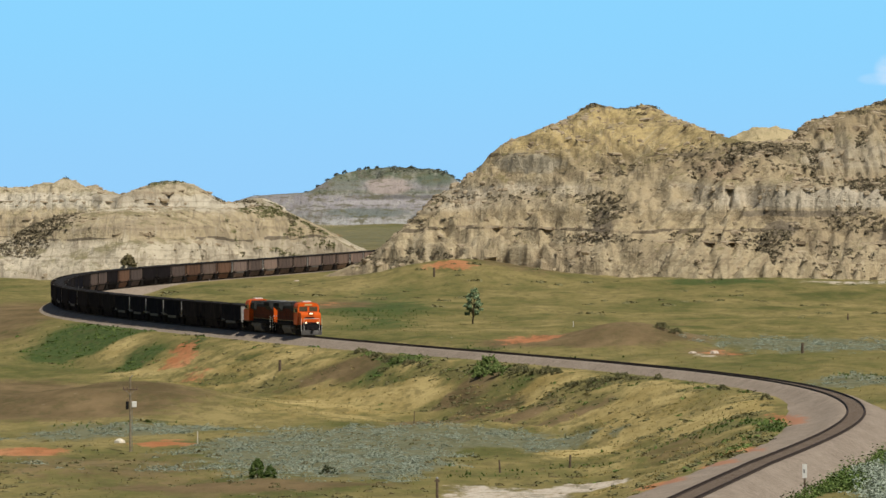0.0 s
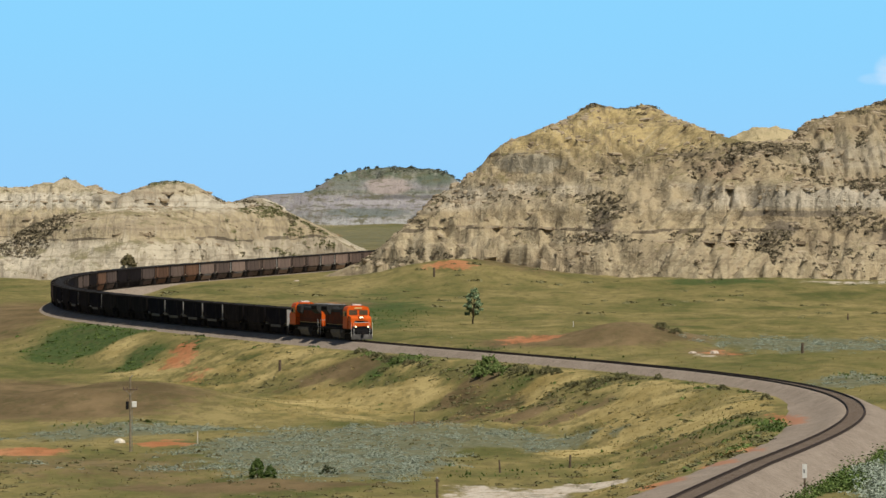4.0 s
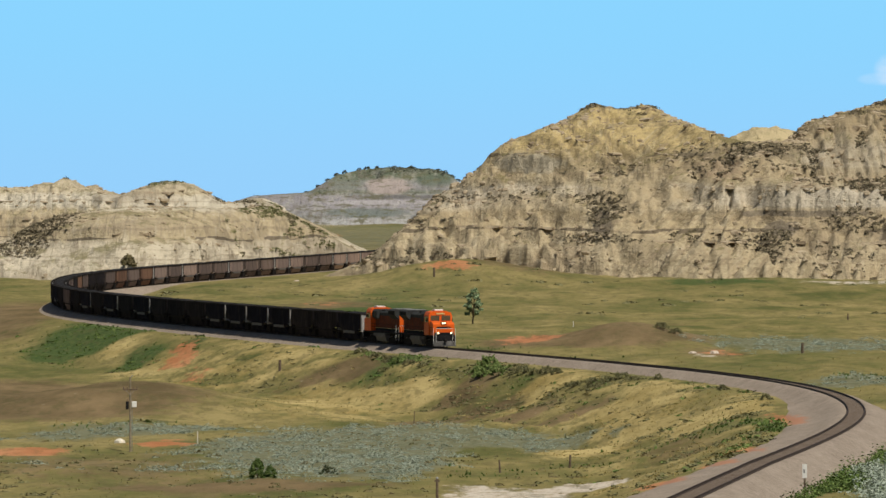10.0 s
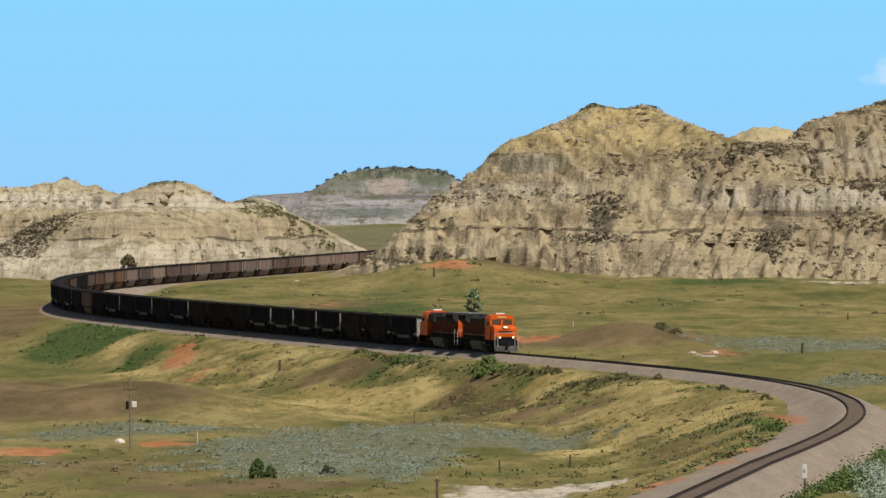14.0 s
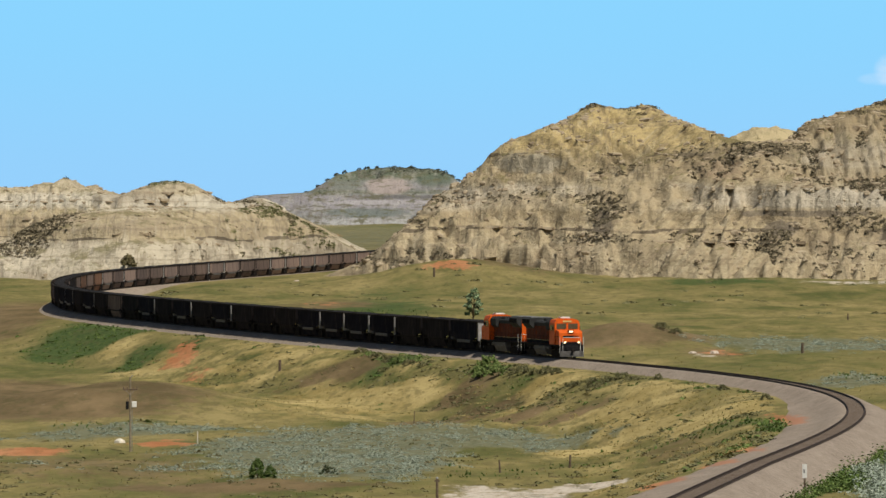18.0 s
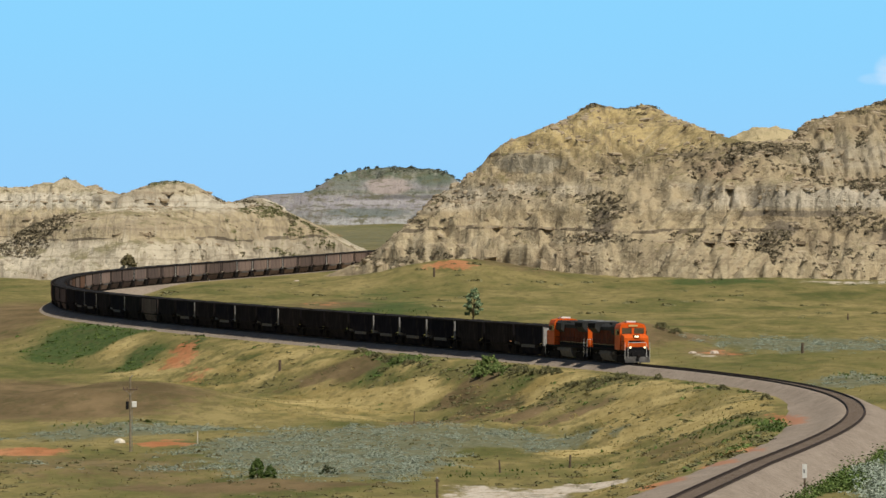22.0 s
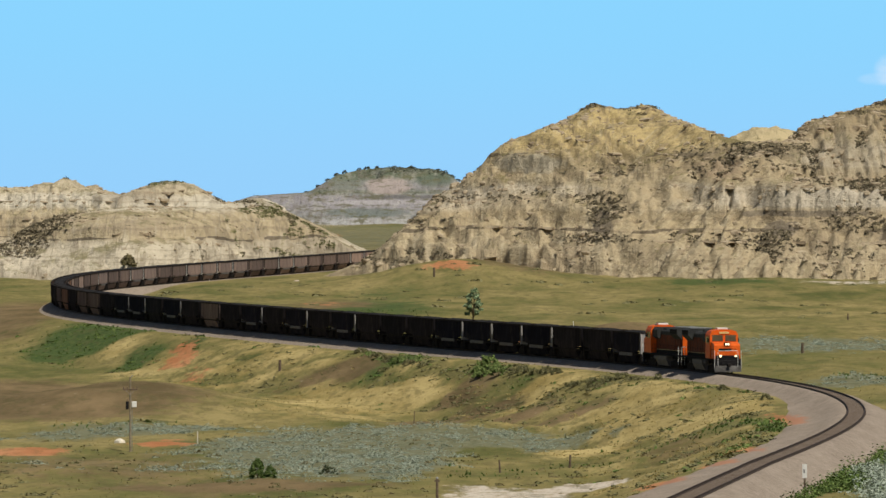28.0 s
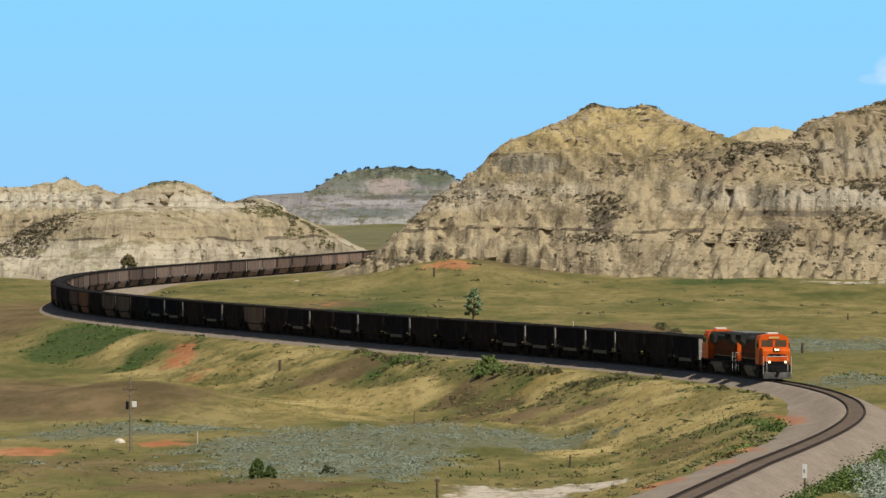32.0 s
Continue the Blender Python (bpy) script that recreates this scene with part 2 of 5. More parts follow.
def two_tone(name, a, b, scale, rough=0.8, metal=0.0, bump=0.0, stretch=(1, 1, 1), spec=0.3, dist=0.02):
    """A surface that wanders between two close colours at two scales, with fine relief."""
    n = Nodes(name, rough, metal, spec)
    big = n.noise(scale, stretch, 5)
    small = n.noise(scale * 7, stretch, 3)
    fac = n.step(n.maths("ADD", n.maths("MULTIPLY", big, 0.7), n.maths("MULTIPLY", small, 0.3)), 0.36, 0.64)
    n.colour(n.mix(fac, a, b))
    if bump:
        n.bump(small, bump, dist)
    return n.m


# ---- materials ----
def ground_material():
    n = Nodes("prairie", 0.95, 0, 0.1)
    patch = n.noise(0.035, (1, 0.45, 1), 5, 0.6, "World")
    mid = n.noise(0.13, (1, 0.28, 1), 5, 0.65, "World")
    tuft = n.noise(1.1, (1, 0.4, 1), 4, 0.7, "World")
    fine = n.noise(0.35, (1, 0.3, 1), 5, 0.7, "World")
    both = n.maths("ADD", n.maths("MULTIPLY", patch, 0.45), n.maths("ADD", n.maths("MULTIPLY", mid, 0.35), n.maths("MULTIPLY", fine, 0.2)))
    base = n.ramp(both, [(0.39, (0.088, 0.10, 0.03)), (0.455, (0.152, 0.146, 0.05)), (0.52, (0.224, 0.19, 0.073)), (0.60, (0.32, 0.26, 0.11))])
    lush, sage, red = n.mask("cover")
    white, dry, brown = n.mask("soil")
    edge = n.maths("ADD", n.maths("MULTIPLY", n.maths("SUBTRACT", fine, 0.5), 1.5), n.maths("MULTIPLY", n.maths("SUBTRACT", tuft, 0.5), 0.9))

    def on(m, lo=0.3, hi=0.8):
        return n.step(n.maths("ADD", m, edge), lo, hi)

    c = n.mix(on(dry, 0.2, 0.9), base, n.ramp(mid, [(0.35, (0.28, 0.215, 0.076)), (0.6, (0.49, 0.39, 0.17))]))
    c = n.mix(on(lush, 0.25, 0.9), c, n.ramp(tuft, [(0.35, (0.038, 0.07, 0.02)), (0.65, (0.09, 0.125, 0.038))]))
    c = n.mix(n.maths("MULTIPLY", on(brown, 0.2, 0.9), 0.9), c, n.ramp(mid, [(0.35, (0.115, 0.082, 0.042)), (0.65, (0.225, 0.158, 0.086))]))
    c = n.mix(on(sage), c, n.ramp(tuft, [(0.35, (0.125, 0.13, 0.072)), (0.65, (0.21, 0.215, 0.14))]))
    c = n.mix(n.maths("MULTIPLY", n.step(n.maths("ADD", red, n.maths("MULTIPLY", n.maths("SUBTRACT", n.noise(0.55, (1, 0.25, 1), 5, 0.75, "World"), 0.5), 3.2)), 0.55, 1.1), 0.9), c, n.ramp(mid, [(0.35, (0.42, 0.16, 0.07)), (0.65, (0.55, 0.26, 0.13))]))
    c = n.mix(n.maths("MULTIPLY", n.step(n.maths("ADD", white, n.maths("MULTIPLY", n.maths("SUBTRACT", n.noise(0.5, (1, 0.25, 1), 5, 0.75, "World"), 0.5), 3.4)), 0.5, 1.1), 0.92), c, n.ramp(tuft, [(0.35, (0.42, 0.34, 0.25)), (0.62, (0.70, 0.64, 0.56))]))
    c = n.mix(n.maths("MULTIPLY", n.step(tuft, 0.52, 0.72), 0.34), c, (0.125, 0.11, 0.042))
    c = n.mix(n.maths("MULTIPLY", n.step(n.noise(0.5, (1, 0.22, 1), 5, 0.75, "World"), 0.5, 0.62), 0.5), c, (0.10, 0.09, 0.036))
    n.colour(c).bump(tuft, 0.6, 0.3)
    return n.m


def badland_material(name, tint=(1, 1, 1), green=0.5, strata=((4, (0.46, 0.385, 0.275)), (40, (0.5, 0.4, 0.22))), seams=(), k=1.0, dip=None, runs=0.5, slumps=(), lean=None, grain=1.0, patches=()):
    """Clay in level beds: each bed has a colour of its own, with shaded rills and cracks painted in, dark coal seams
    and sparse growth on flat ground.
    """
    n = Nodes(name, 0.95, 0, 0.08)
    geo = n.t.nodes.new("ShaderNodeNewGeometry")
    xyz = n.add("SeparateXYZ", Vector=geo.outputs["Position"])
    up = n.add("SeparateXYZ", Vector=geo.outputs["True Normal"])
    warp = n.noise(0.04 * k, (1, 1, 0.3), 3, 0.5, "World")
    fine = n.noise(0.6 * k, (1, 1, 1.3), 5, 0.7, "World")
    rill = n.noise(0.75 * k, (1, 0.14, 0.16), 4, 0.65, "World")
    if lean:
        # rills follow the leaning spurs between two lines of the slope
        x0, x1, slope = lean
        sheared = n.add("CombineXYZ", X=n.maths("SUBTRACT", xyz.outputs["X"], n.maths("MULTIPLY", xyz.outputs["Z"], slope)), Y=xyz.outputs["Y"], Z=xyz.outputs["Z"])
        slant = n.add("TexNoise", Vector=n.add("Mapping", Vector=sheared.outputs["Vector"], Scale=(1, 0.14, 0.16)).outputs["Vector"], Scale=0.6, Detail=4.0, Roughness=0.65).outputs["Fac"]
        there = n.maths("MULTIPLY", n.step(xyz.outputs["X"], x0, x0 + 8.0), n.step(xyz.outputs["X"], x1, x1 - 8.0))
        rill = n.maths("ADD", rill, n.maths("MULTIPLY", there, n.maths("SUBTRACT", slant, rill)))
    blotch = n.noise(0.15 * k, (1, 1, 1), 5, 0.7, "World")
    rugged = n.maths("ADD", n.maths("MULTIPLY", n.step(n.noise(0.055 * k, (1, 0.6, 1.5), 4, 0.6, "World"), 0.43, 0.57), 0.8 * grain), 0.2 * grain)
    level = n.maths("ADD", xyz.outputs["Z"], n.maths("MULTIPLY", n.maths("SUBTRACT", warp, 0.5), 4.0))
    if dip:
        slant = n.add("MapRange", Value=xyz.outputs["X"], From_Min=dip[0], From_Max=dip[1], To_Min=0.0, To_Max=dip[2])
        level = n.maths("ADD", level, n.maths("MULTIPLY", slant.outputs["Result"], n.step(xyz.outputs["Z"], 26.0, 31.0)))
        rugged = n.maths("MULTIPLY", rugged, n.maths("SUBTRACT", 1.0, n.maths("MULTIPLY", n.step(level, 33.0, 36.0), 0.75)))
    low, high = strata[0][0], strata[-1][0]
    c = n.ramp(n.add("MapRange", Value=level, From_Min=low, From_Max=high).outputs["Result"], [((z - low) / (high - low), col) for z, col in strata])
    thin = n.add("TexNoise", Scale=1.0, Detail=4.0, Roughness=0.65)
    thin.noise_dimensions = "1D"
    n.put(thin.inputs["W"], n.maths("MULTIPLY", level, 0.9))
    c = n.mix(n.maths("MULTIPLY", n.step(thin.outputs["Fac"], 0.52, 0.68), 0.45 if k > 0.5 else 0.2), c, (0.27, 0.21, 0.14))
    # dark and pale rill streaks put relief shading into the colour
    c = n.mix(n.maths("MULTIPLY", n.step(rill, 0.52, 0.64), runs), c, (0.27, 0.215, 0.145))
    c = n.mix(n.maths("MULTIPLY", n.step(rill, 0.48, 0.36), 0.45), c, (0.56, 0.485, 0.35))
    # thin dark lines paint in the shade of upright cracks
    crack_shade = n.maths("ABSOLUTE", n.maths("SUBTRACT", n.noise(0.2 * k, (1, 0.07, 0.13), 3, 0.6, "World"), 0.5))
    c = n.mix(n.maths("MULTIPLY", n.maths("MULTIPLY", n.step(crack_shade, 0.024, 0.006), n.step(n.noise(0.09 * k, (1, 0.5, 1), 3, 0.6, "World"), 0.45, 0.62)), runs), c, (0.17, 0.135, 0.09))
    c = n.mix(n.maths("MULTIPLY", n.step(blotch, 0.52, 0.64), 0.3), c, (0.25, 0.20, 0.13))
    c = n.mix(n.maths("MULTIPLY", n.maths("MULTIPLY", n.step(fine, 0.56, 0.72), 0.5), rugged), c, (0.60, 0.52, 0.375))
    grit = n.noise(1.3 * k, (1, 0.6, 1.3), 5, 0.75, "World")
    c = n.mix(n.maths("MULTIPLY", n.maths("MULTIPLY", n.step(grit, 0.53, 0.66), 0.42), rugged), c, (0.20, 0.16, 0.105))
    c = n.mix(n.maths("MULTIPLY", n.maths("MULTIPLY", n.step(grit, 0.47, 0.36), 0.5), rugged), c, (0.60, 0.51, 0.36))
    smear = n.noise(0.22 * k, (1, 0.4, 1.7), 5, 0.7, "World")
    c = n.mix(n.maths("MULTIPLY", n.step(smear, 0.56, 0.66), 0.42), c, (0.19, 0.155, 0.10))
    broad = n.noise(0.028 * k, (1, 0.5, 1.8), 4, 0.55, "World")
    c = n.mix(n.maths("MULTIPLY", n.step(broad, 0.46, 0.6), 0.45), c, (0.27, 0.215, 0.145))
    for z, thick in seams:
        d = n.maths("ABSOLUTE", n.maths("SUBTRACT", level, float(z)))
        wide = n.maths("MULTIPLY", n.step(n.noise(0.07, (1, 1, 0.2), 4, 0.6, "World"), 0.42, 0.6), float(thick))
        c = n.mix(n.maths("MULTIPLY", n.maths("LESS_THAN", d, wide), 0.75), c, (0.10, 0.08, 0.06))
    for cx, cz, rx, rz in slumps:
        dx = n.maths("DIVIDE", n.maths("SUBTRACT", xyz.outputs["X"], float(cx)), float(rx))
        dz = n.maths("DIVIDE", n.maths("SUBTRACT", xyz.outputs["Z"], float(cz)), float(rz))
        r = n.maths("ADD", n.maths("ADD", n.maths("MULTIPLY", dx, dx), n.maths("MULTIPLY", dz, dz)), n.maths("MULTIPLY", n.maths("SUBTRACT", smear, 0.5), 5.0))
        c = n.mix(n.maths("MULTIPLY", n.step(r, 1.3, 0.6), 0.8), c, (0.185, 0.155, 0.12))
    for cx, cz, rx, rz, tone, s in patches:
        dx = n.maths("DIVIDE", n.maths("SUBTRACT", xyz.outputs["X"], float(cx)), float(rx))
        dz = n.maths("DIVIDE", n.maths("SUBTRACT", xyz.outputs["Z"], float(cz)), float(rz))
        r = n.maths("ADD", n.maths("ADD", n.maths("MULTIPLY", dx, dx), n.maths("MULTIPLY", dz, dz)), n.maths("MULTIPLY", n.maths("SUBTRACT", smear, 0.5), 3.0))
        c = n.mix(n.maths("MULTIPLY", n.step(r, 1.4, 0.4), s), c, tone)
    if lean:
        # the knob far behind the saddle is of paler yellow clay
        c = n.mix(n.maths("MULTIPLY", n.step(xyz.outputs["Y"], 1705.0, 1725.0), 0.8), c, (0.60, 0.50, 0.30))
    flat = n.maths("MULTIPLY", n.step(up.outputs["Z"], 0.70, 0.92), n.step(n.noise(0.12, (1, 1, 1), 5, 0.7, "World"), 0.52 - 0.12 * green, 0.62))
    c = n.mix(n.maths("MULTIPLY", flat, 0.8), c, (0.18, 0.155, 0.07))
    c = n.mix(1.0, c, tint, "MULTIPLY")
    n.colour(c).bump(n.maths("ADD", fine, n.maths("ADD", n.maths("MULTIPLY", thin.outputs["Fac"], 0.15), n.maths("MULTIPLY", rill, 0.8))), 1.0, 0.7 / k)
    return n.m


def ballast_material():
    n = Nodes("ballast", 0.95, 0, 0.1)
    big = n.noise(0.25, (1, 0.35, 1), 5, 0.65, "World")
    stone = n.noise(5.0, (1, 1, 1), 3, 0.7, "World")
    c = n.ramp(big, [(0.35, (0.232, 0.188, 0.146)), (0.65, (0.312, 0.258, 0.204))])
    c = n.mix(n.maths("MULTIPLY", n.step(stone, 0.42, 0.62), 0.5), c, (0.41, 0.345, 0.295))
    gravel = n.noise(1.6, (1, 0.45, 1), 5, 0.8, "World")
    c = n.mix(n.maths("MULTIPLY", n.step(gravel, 0.53, 0.66), 0.6), c, (0.155, 0.125, 0.098))
    c = n.mix(n.maths("MULTIPLY", n.step(gravel, 0.46, 0.34), 0.5), c, (0.46, 0.39, 0.33))
    red = n.mask("cover")[2]
    c = n.mix(n.maths("MULTIPLY", n.step(n.maths("ADD", red, n.maths("MULTIPLY", n.maths("SUBTRACT", n.noise(0.9, (1, 0.3, 1), 5, 0.7, "World"), 0.5), 3.0)), 0.45, 1.3), 0.75), c, (0.43, 0.19, 0.105))
    n.colour(c).bump(stone, 0.4, 0.04)
    return n.m


EAST_BEDS = ((4, (0.48, 0.40, 0.265)), (11, (0.44, 0.365, 0.242)), (15.5, (0.45, 0.37, 0.237)), (18.5, (0.40, 0.325, 0.205)), (20, (0.50, 0.435, 0.325)), (24, (0.53, 0.465, 0.36)), (25, (0.40, 0.335, 0.223)), (27, (0.43, 0.35, 0.223)), (31, (0.33, 0.265, 0.153)),
             (34, (0.51, 0.40, 0.20)), (44, (0.53, 0.415, 0.195)))
WEST_BEDS = ((4, (0.58, 0.50, 0.36)), (11.8, (0.53, 0.455, 0.32)), (12.8, (0.43, 0.345, 0.21)), (18.8, (0.45, 0.36, 0.215)), (20.3, (0.56, 0.50, 0.375)), (22.6, (0.56, 0.495, 0.37)), (23.6, (0.50, 0.415, 0.265)), (28, (0.54, 0.45, 0.29)))
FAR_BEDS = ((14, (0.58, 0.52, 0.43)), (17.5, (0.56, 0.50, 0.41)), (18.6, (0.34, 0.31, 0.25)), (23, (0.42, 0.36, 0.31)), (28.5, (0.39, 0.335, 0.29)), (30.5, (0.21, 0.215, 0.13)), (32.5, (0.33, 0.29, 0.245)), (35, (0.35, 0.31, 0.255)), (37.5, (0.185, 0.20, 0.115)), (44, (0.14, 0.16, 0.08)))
M = {}
M["ground"] = ground_material()
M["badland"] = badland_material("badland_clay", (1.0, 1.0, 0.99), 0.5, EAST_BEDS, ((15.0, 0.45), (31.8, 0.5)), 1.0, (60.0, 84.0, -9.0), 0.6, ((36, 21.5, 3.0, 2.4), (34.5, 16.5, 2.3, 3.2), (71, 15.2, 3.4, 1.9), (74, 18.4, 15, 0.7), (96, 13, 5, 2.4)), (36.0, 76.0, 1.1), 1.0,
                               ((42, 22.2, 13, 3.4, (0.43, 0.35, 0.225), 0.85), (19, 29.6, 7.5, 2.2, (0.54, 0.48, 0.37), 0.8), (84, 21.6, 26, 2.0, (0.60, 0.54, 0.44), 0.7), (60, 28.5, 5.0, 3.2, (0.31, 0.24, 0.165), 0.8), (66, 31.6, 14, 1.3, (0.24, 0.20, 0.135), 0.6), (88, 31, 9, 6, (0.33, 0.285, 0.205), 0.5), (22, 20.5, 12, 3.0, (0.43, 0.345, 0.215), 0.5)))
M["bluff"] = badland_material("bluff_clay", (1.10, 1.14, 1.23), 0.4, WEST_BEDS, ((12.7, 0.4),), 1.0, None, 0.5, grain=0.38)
# the tint puts the blue haze of distance into the clay colour
M["badland_hazed"] = badland_material("hazed_badland", (0.77, 0.86, 1.05), 0.1, FAR_BEDS, (), 0.3, patches=((-26, 33.6, 11, 4.4, (0.54, 0.41, 0.31), 0.9), (-20, 28.1, 24, 0.9, (0.17, 0.15, 0.12), 0.75), (-28, 25.5, 34, 1.2, (0.58, 0.49, 0.41), 0.7), (-36, 20.6, 20, 2.2, (0.20, 0.215, 0.16), 0.75), (-4, 36, 9, 3.2, (0.15, 0.17, 0.10), 0.75), (-48, 34.5, 9, 3.5, (0.23, 0.235, 0.15), 0.6)))
M["ballast"] = ballast_material()
M["tie"] = two_tone("creosoted_tie", (0.15, 0.115, 0.088), (0.22, 0.175, 0.138), 1.0, 0.9)
M["rail"] = two_tone("rail_steel", (0.04, 0.028, 0.022), (0.065, 0.045, 0.035), 2.0, 0.7, 0.1)
M["orange"] = two_tone("orange_paint", (0.75, 0.125, 0.011), (0.64, 0.10, 0.010), 0.8, 0.5, spec=0.2)
M["black"] = two_tone("black_paint", (0.012, 0.012, 0.014), (0.022, 0.021, 0.022), 1.5, 0.8, spec=0.06)
M["undergear"] = two_tone("grimy_undergear", (0.018, 0.016, 0.016), (0.034, 0.030, 0.028), 2.0, 0.95, spec=0.02)
M["coal"] = two_tone("coal", (0.015, 0.015, 0.017), (0.035, 0.034, 0.035), 4.0, 0.9, spec=0.05, bump=0.7, dist=0.1)


# ---- mesh helpers ----
def part(name, bm, material, parent=None, label=""):
    me = bpy.data.meshes.new(name)
    bm.to_mesh(me)
    bm.free()
    me.materials.append(material)
    ob = new(name, me)
    if parent is not None:
        ob.parent = parent
    return tagged(ob, label)


def box(bm, x0, x1, y0, y1, z0, z1, bevel=0.0):
    r = bmesh.ops.create_cube(bm, size=1.0, matrix=Matrix.Translation(((x0 + x1) / 2, (y0 + y1) / 2, (z0 + z1) / 2)) @ Matrix.Diagonal((x1 - x0, y1 - y0, z1 - z0, 1)))
    if bevel:
        edges = {e for v in r["verts"] for e in v.link_edges}
        bmesh.ops.bevel(bm, geom=list(edges), offset=bevel, segments=2, affect="EDGES", profile=0.6)
    return bm


def rod(bm, a, b, r, sides=8, r2=None):
    a, b = Vector(a), Vector(b)
    m = Matrix.Translation((a + b) / 2) @ (b - a).to_track_quat("Z", "Y").to_matrix().to_4x4()
    bmesh.ops.create_cone(bm, cap_ends=True, segments=sides, radius1=r, radius2=r if r2 is None else r2, depth=(b - a).length, matrix=m)
    return bm


def prism(bm, outline, x0, x1, axis="X"):
    """Extrude a closed outline of (y, z) points from x0 to x1 along the axis."""
    rings = []
    for d in (x0, x1):
        if axis == "X":
            rings.append([bm.verts.new((d, a, b)) for a, b in outline])
        else:
            rings.append([bm.verts.new((a, d, b)) for a, b in outline])
    n = len(outline)
    faces = [bm.faces.new(rings[0]), bm.faces.new(rings[1])]
    for i in range(n):
        faces.append(bm.faces.new((rings[0][i], rings[0][(i + 1) % n], rings[1][(i + 1) % n], rings[1][i])))
    bmesh.ops.recalc_face_normals(bm, faces=faces)
    return bm


def grid_mesh(name, X, Y, Z, material, masks=None, keep=None):
    """A sheet over the arrays X, Y, Z of equal shape."""
    rows, cols = X.shape
    co = np.stack([X, Y, Z], -1).reshape(-1, 3)
    i = np.arange(rows * cols).reshape(rows, cols)
    quads = np.stack([i[:-1, :-1], i[:-1, 1:], i[1:, 1:], i[1:, :-1]], -1).reshape(-1, 4)
    if keep is not None:
        k = keep[:-1, :-1] | keep[:-1, 1:] | keep[1:, 1:] | keep[1:, :-1]
        quads = quads[k.reshape(-1)]
        used, back = np.unique(quads, return_inverse=True)
        co, quads = co[used], back.reshape(-1, 4)
    me = bpy.data.meshes.new(name)
    me.vertices.add(len(co))
    me.vertices.foreach_set("co", co.astype(np.float32).ravel())
    me.loops.add(quads.size)
    me.loops.foreach_set("vertex_index", quads.astype(np.int32).ravel())
    me.polygons.add(len(quads))
    me.polygons.foreach_set("loop_start", np.arange(0, quads.size, 4, dtype=np.int32))
    me.update(calc_edges=True)
    me.polygons.foreach_set("use_smooth", np.ones(len(quads), bool))
    for key, rgb in (masks or {}).items():
        at = me.color_attributes.new(key, "FLOAT_COLOR", "POINT")
        at.data.foreach_set("color", np.concatenate([rgb, np.ones(rgb.shape[:-1] + (1,))], -1).astype(np.float32).ravel())
    me.materials.append(material)
    return new(name, me)


# ---- ground ----
LUSH = [(-59, 1135, 8, 52, 1.25), (-50, 1128, 6, 22, 1.0), (-45, 1064, 4, 16, 1.1), (-36.7, 1056, 2.3, 17, 1.0), (-7, 928, 5.4, 14, 0.85), (5.6, 875, 1.9, 17, 1.2), (10.6, 857, 3.2, 9, 0.55),
        (30, 642, 1.6, 30, 0.9), (34, 640, 1.4, 20, 0.7), (-33, 826, 5.4, 16, 0.5), (-41, 815, 5, 13, 0.42), (6.8, 990, 6.5, 12, 0.8), (22.6, 680, 5, 12, 0.5), (27, 668, 3, 12, 0.45), (3, 676, 4, 24, 0.27), (11.5, 676, 7, 24, 0.3),
        (25.8, 474, 1.9, 34, 1.2), (25.2, 505, 1.6, 26, 1.3), (29.0, 545, 1.6, 28, 1.2), (22.0, 456, 1.4, 9, 1.3), (24.4, 467, 1.6, 14, 1.2), (32.4, 530, 1.9, 34, 1.2), (38.6, 592, 1.8, 34, 1.0), (-12, 1290, 12, 90, 0.9), (-12, 1410, 9, 36, 0.45), (-10, 1160, 8, 50, 0.6), (56, 1440, 15, 22, 0.9), (52, 800, 10, 14, 0.8), (12, 935, 10, 14, 0.5)]
SAGE = [(-10.8, 736, 11, 72, 1.2), (-5, 716, 5.5, 50, 1.0), (5.2, 764, 8.0, 17, 1.1), (15, 757, 2.2, 6, 0.9), (18.4, 741, 1.6, 6, 0.9), (11, 752, 5.0, 10, 0.7), (-21.5, 748, 5, 28, 0.72), (-39, 799, 10, 24, 0.8), (-30, 806, 8, 12, 0.8), (10.3, 736, 2.6, 10, 0.7),
        (52, 1000, 16, 38, 1.0), (48, 792, 9, 16, 1.0), (-32, 702, 16, 36, 0.27), (31, 470, 4.4, 40, 1.2), (27.6, 438, 1.6, 20, 1.0), (30.2, 452, 2.6, 22, 1.2), (37.5, 530, 4.2, 40, 1.2), (-35, 2700, 200, 800, 0.6)]
RED = [(-43, 731, 4.2, 13, 1.35), (-29.6, 756, 4.4, 12, 1.25), (-38, 1043, 2.8, 26, 1.25), (32.2, 655, 1.3, 26, 1.6), (15.2, 487, 2.0, 16, 1.7), (24.2, 566, 1.6, 18, 1.5), (19.8, 529, 1.4, 16, 1.4), (1.5, 1475, 6.5, 16, 1.3),
       (12.6, 1022, 5.4, 28, 1.6), (38, 955, 3.6, 22, 0.95), (-23, 1320, 6, 24, 0.95), (-35, 1003, 3, 14, 0.95), (-41.6, 2700, 4, 70, 0.9)]
PALE = [(12.9, 636, 3.6, 12, 1.25), (8.4, 630, 5, 11, 1.1), (2.3, 634, 3, 12, 1.0), (5, 616, 8, 9, 1.1), (14.6, 632, 2.6, 8, 1.2), (34.6, 936, 1.5, 8, 0.95), (-50, 3240, 14, 60, 0.9), (-31, 1500, 2, 20, 0.9), (-65, 1505, 4.6, 30, 1.0), (-69, 1560, 3, 20, 1.0), (84, 1440, 16, 14, 0.9)]
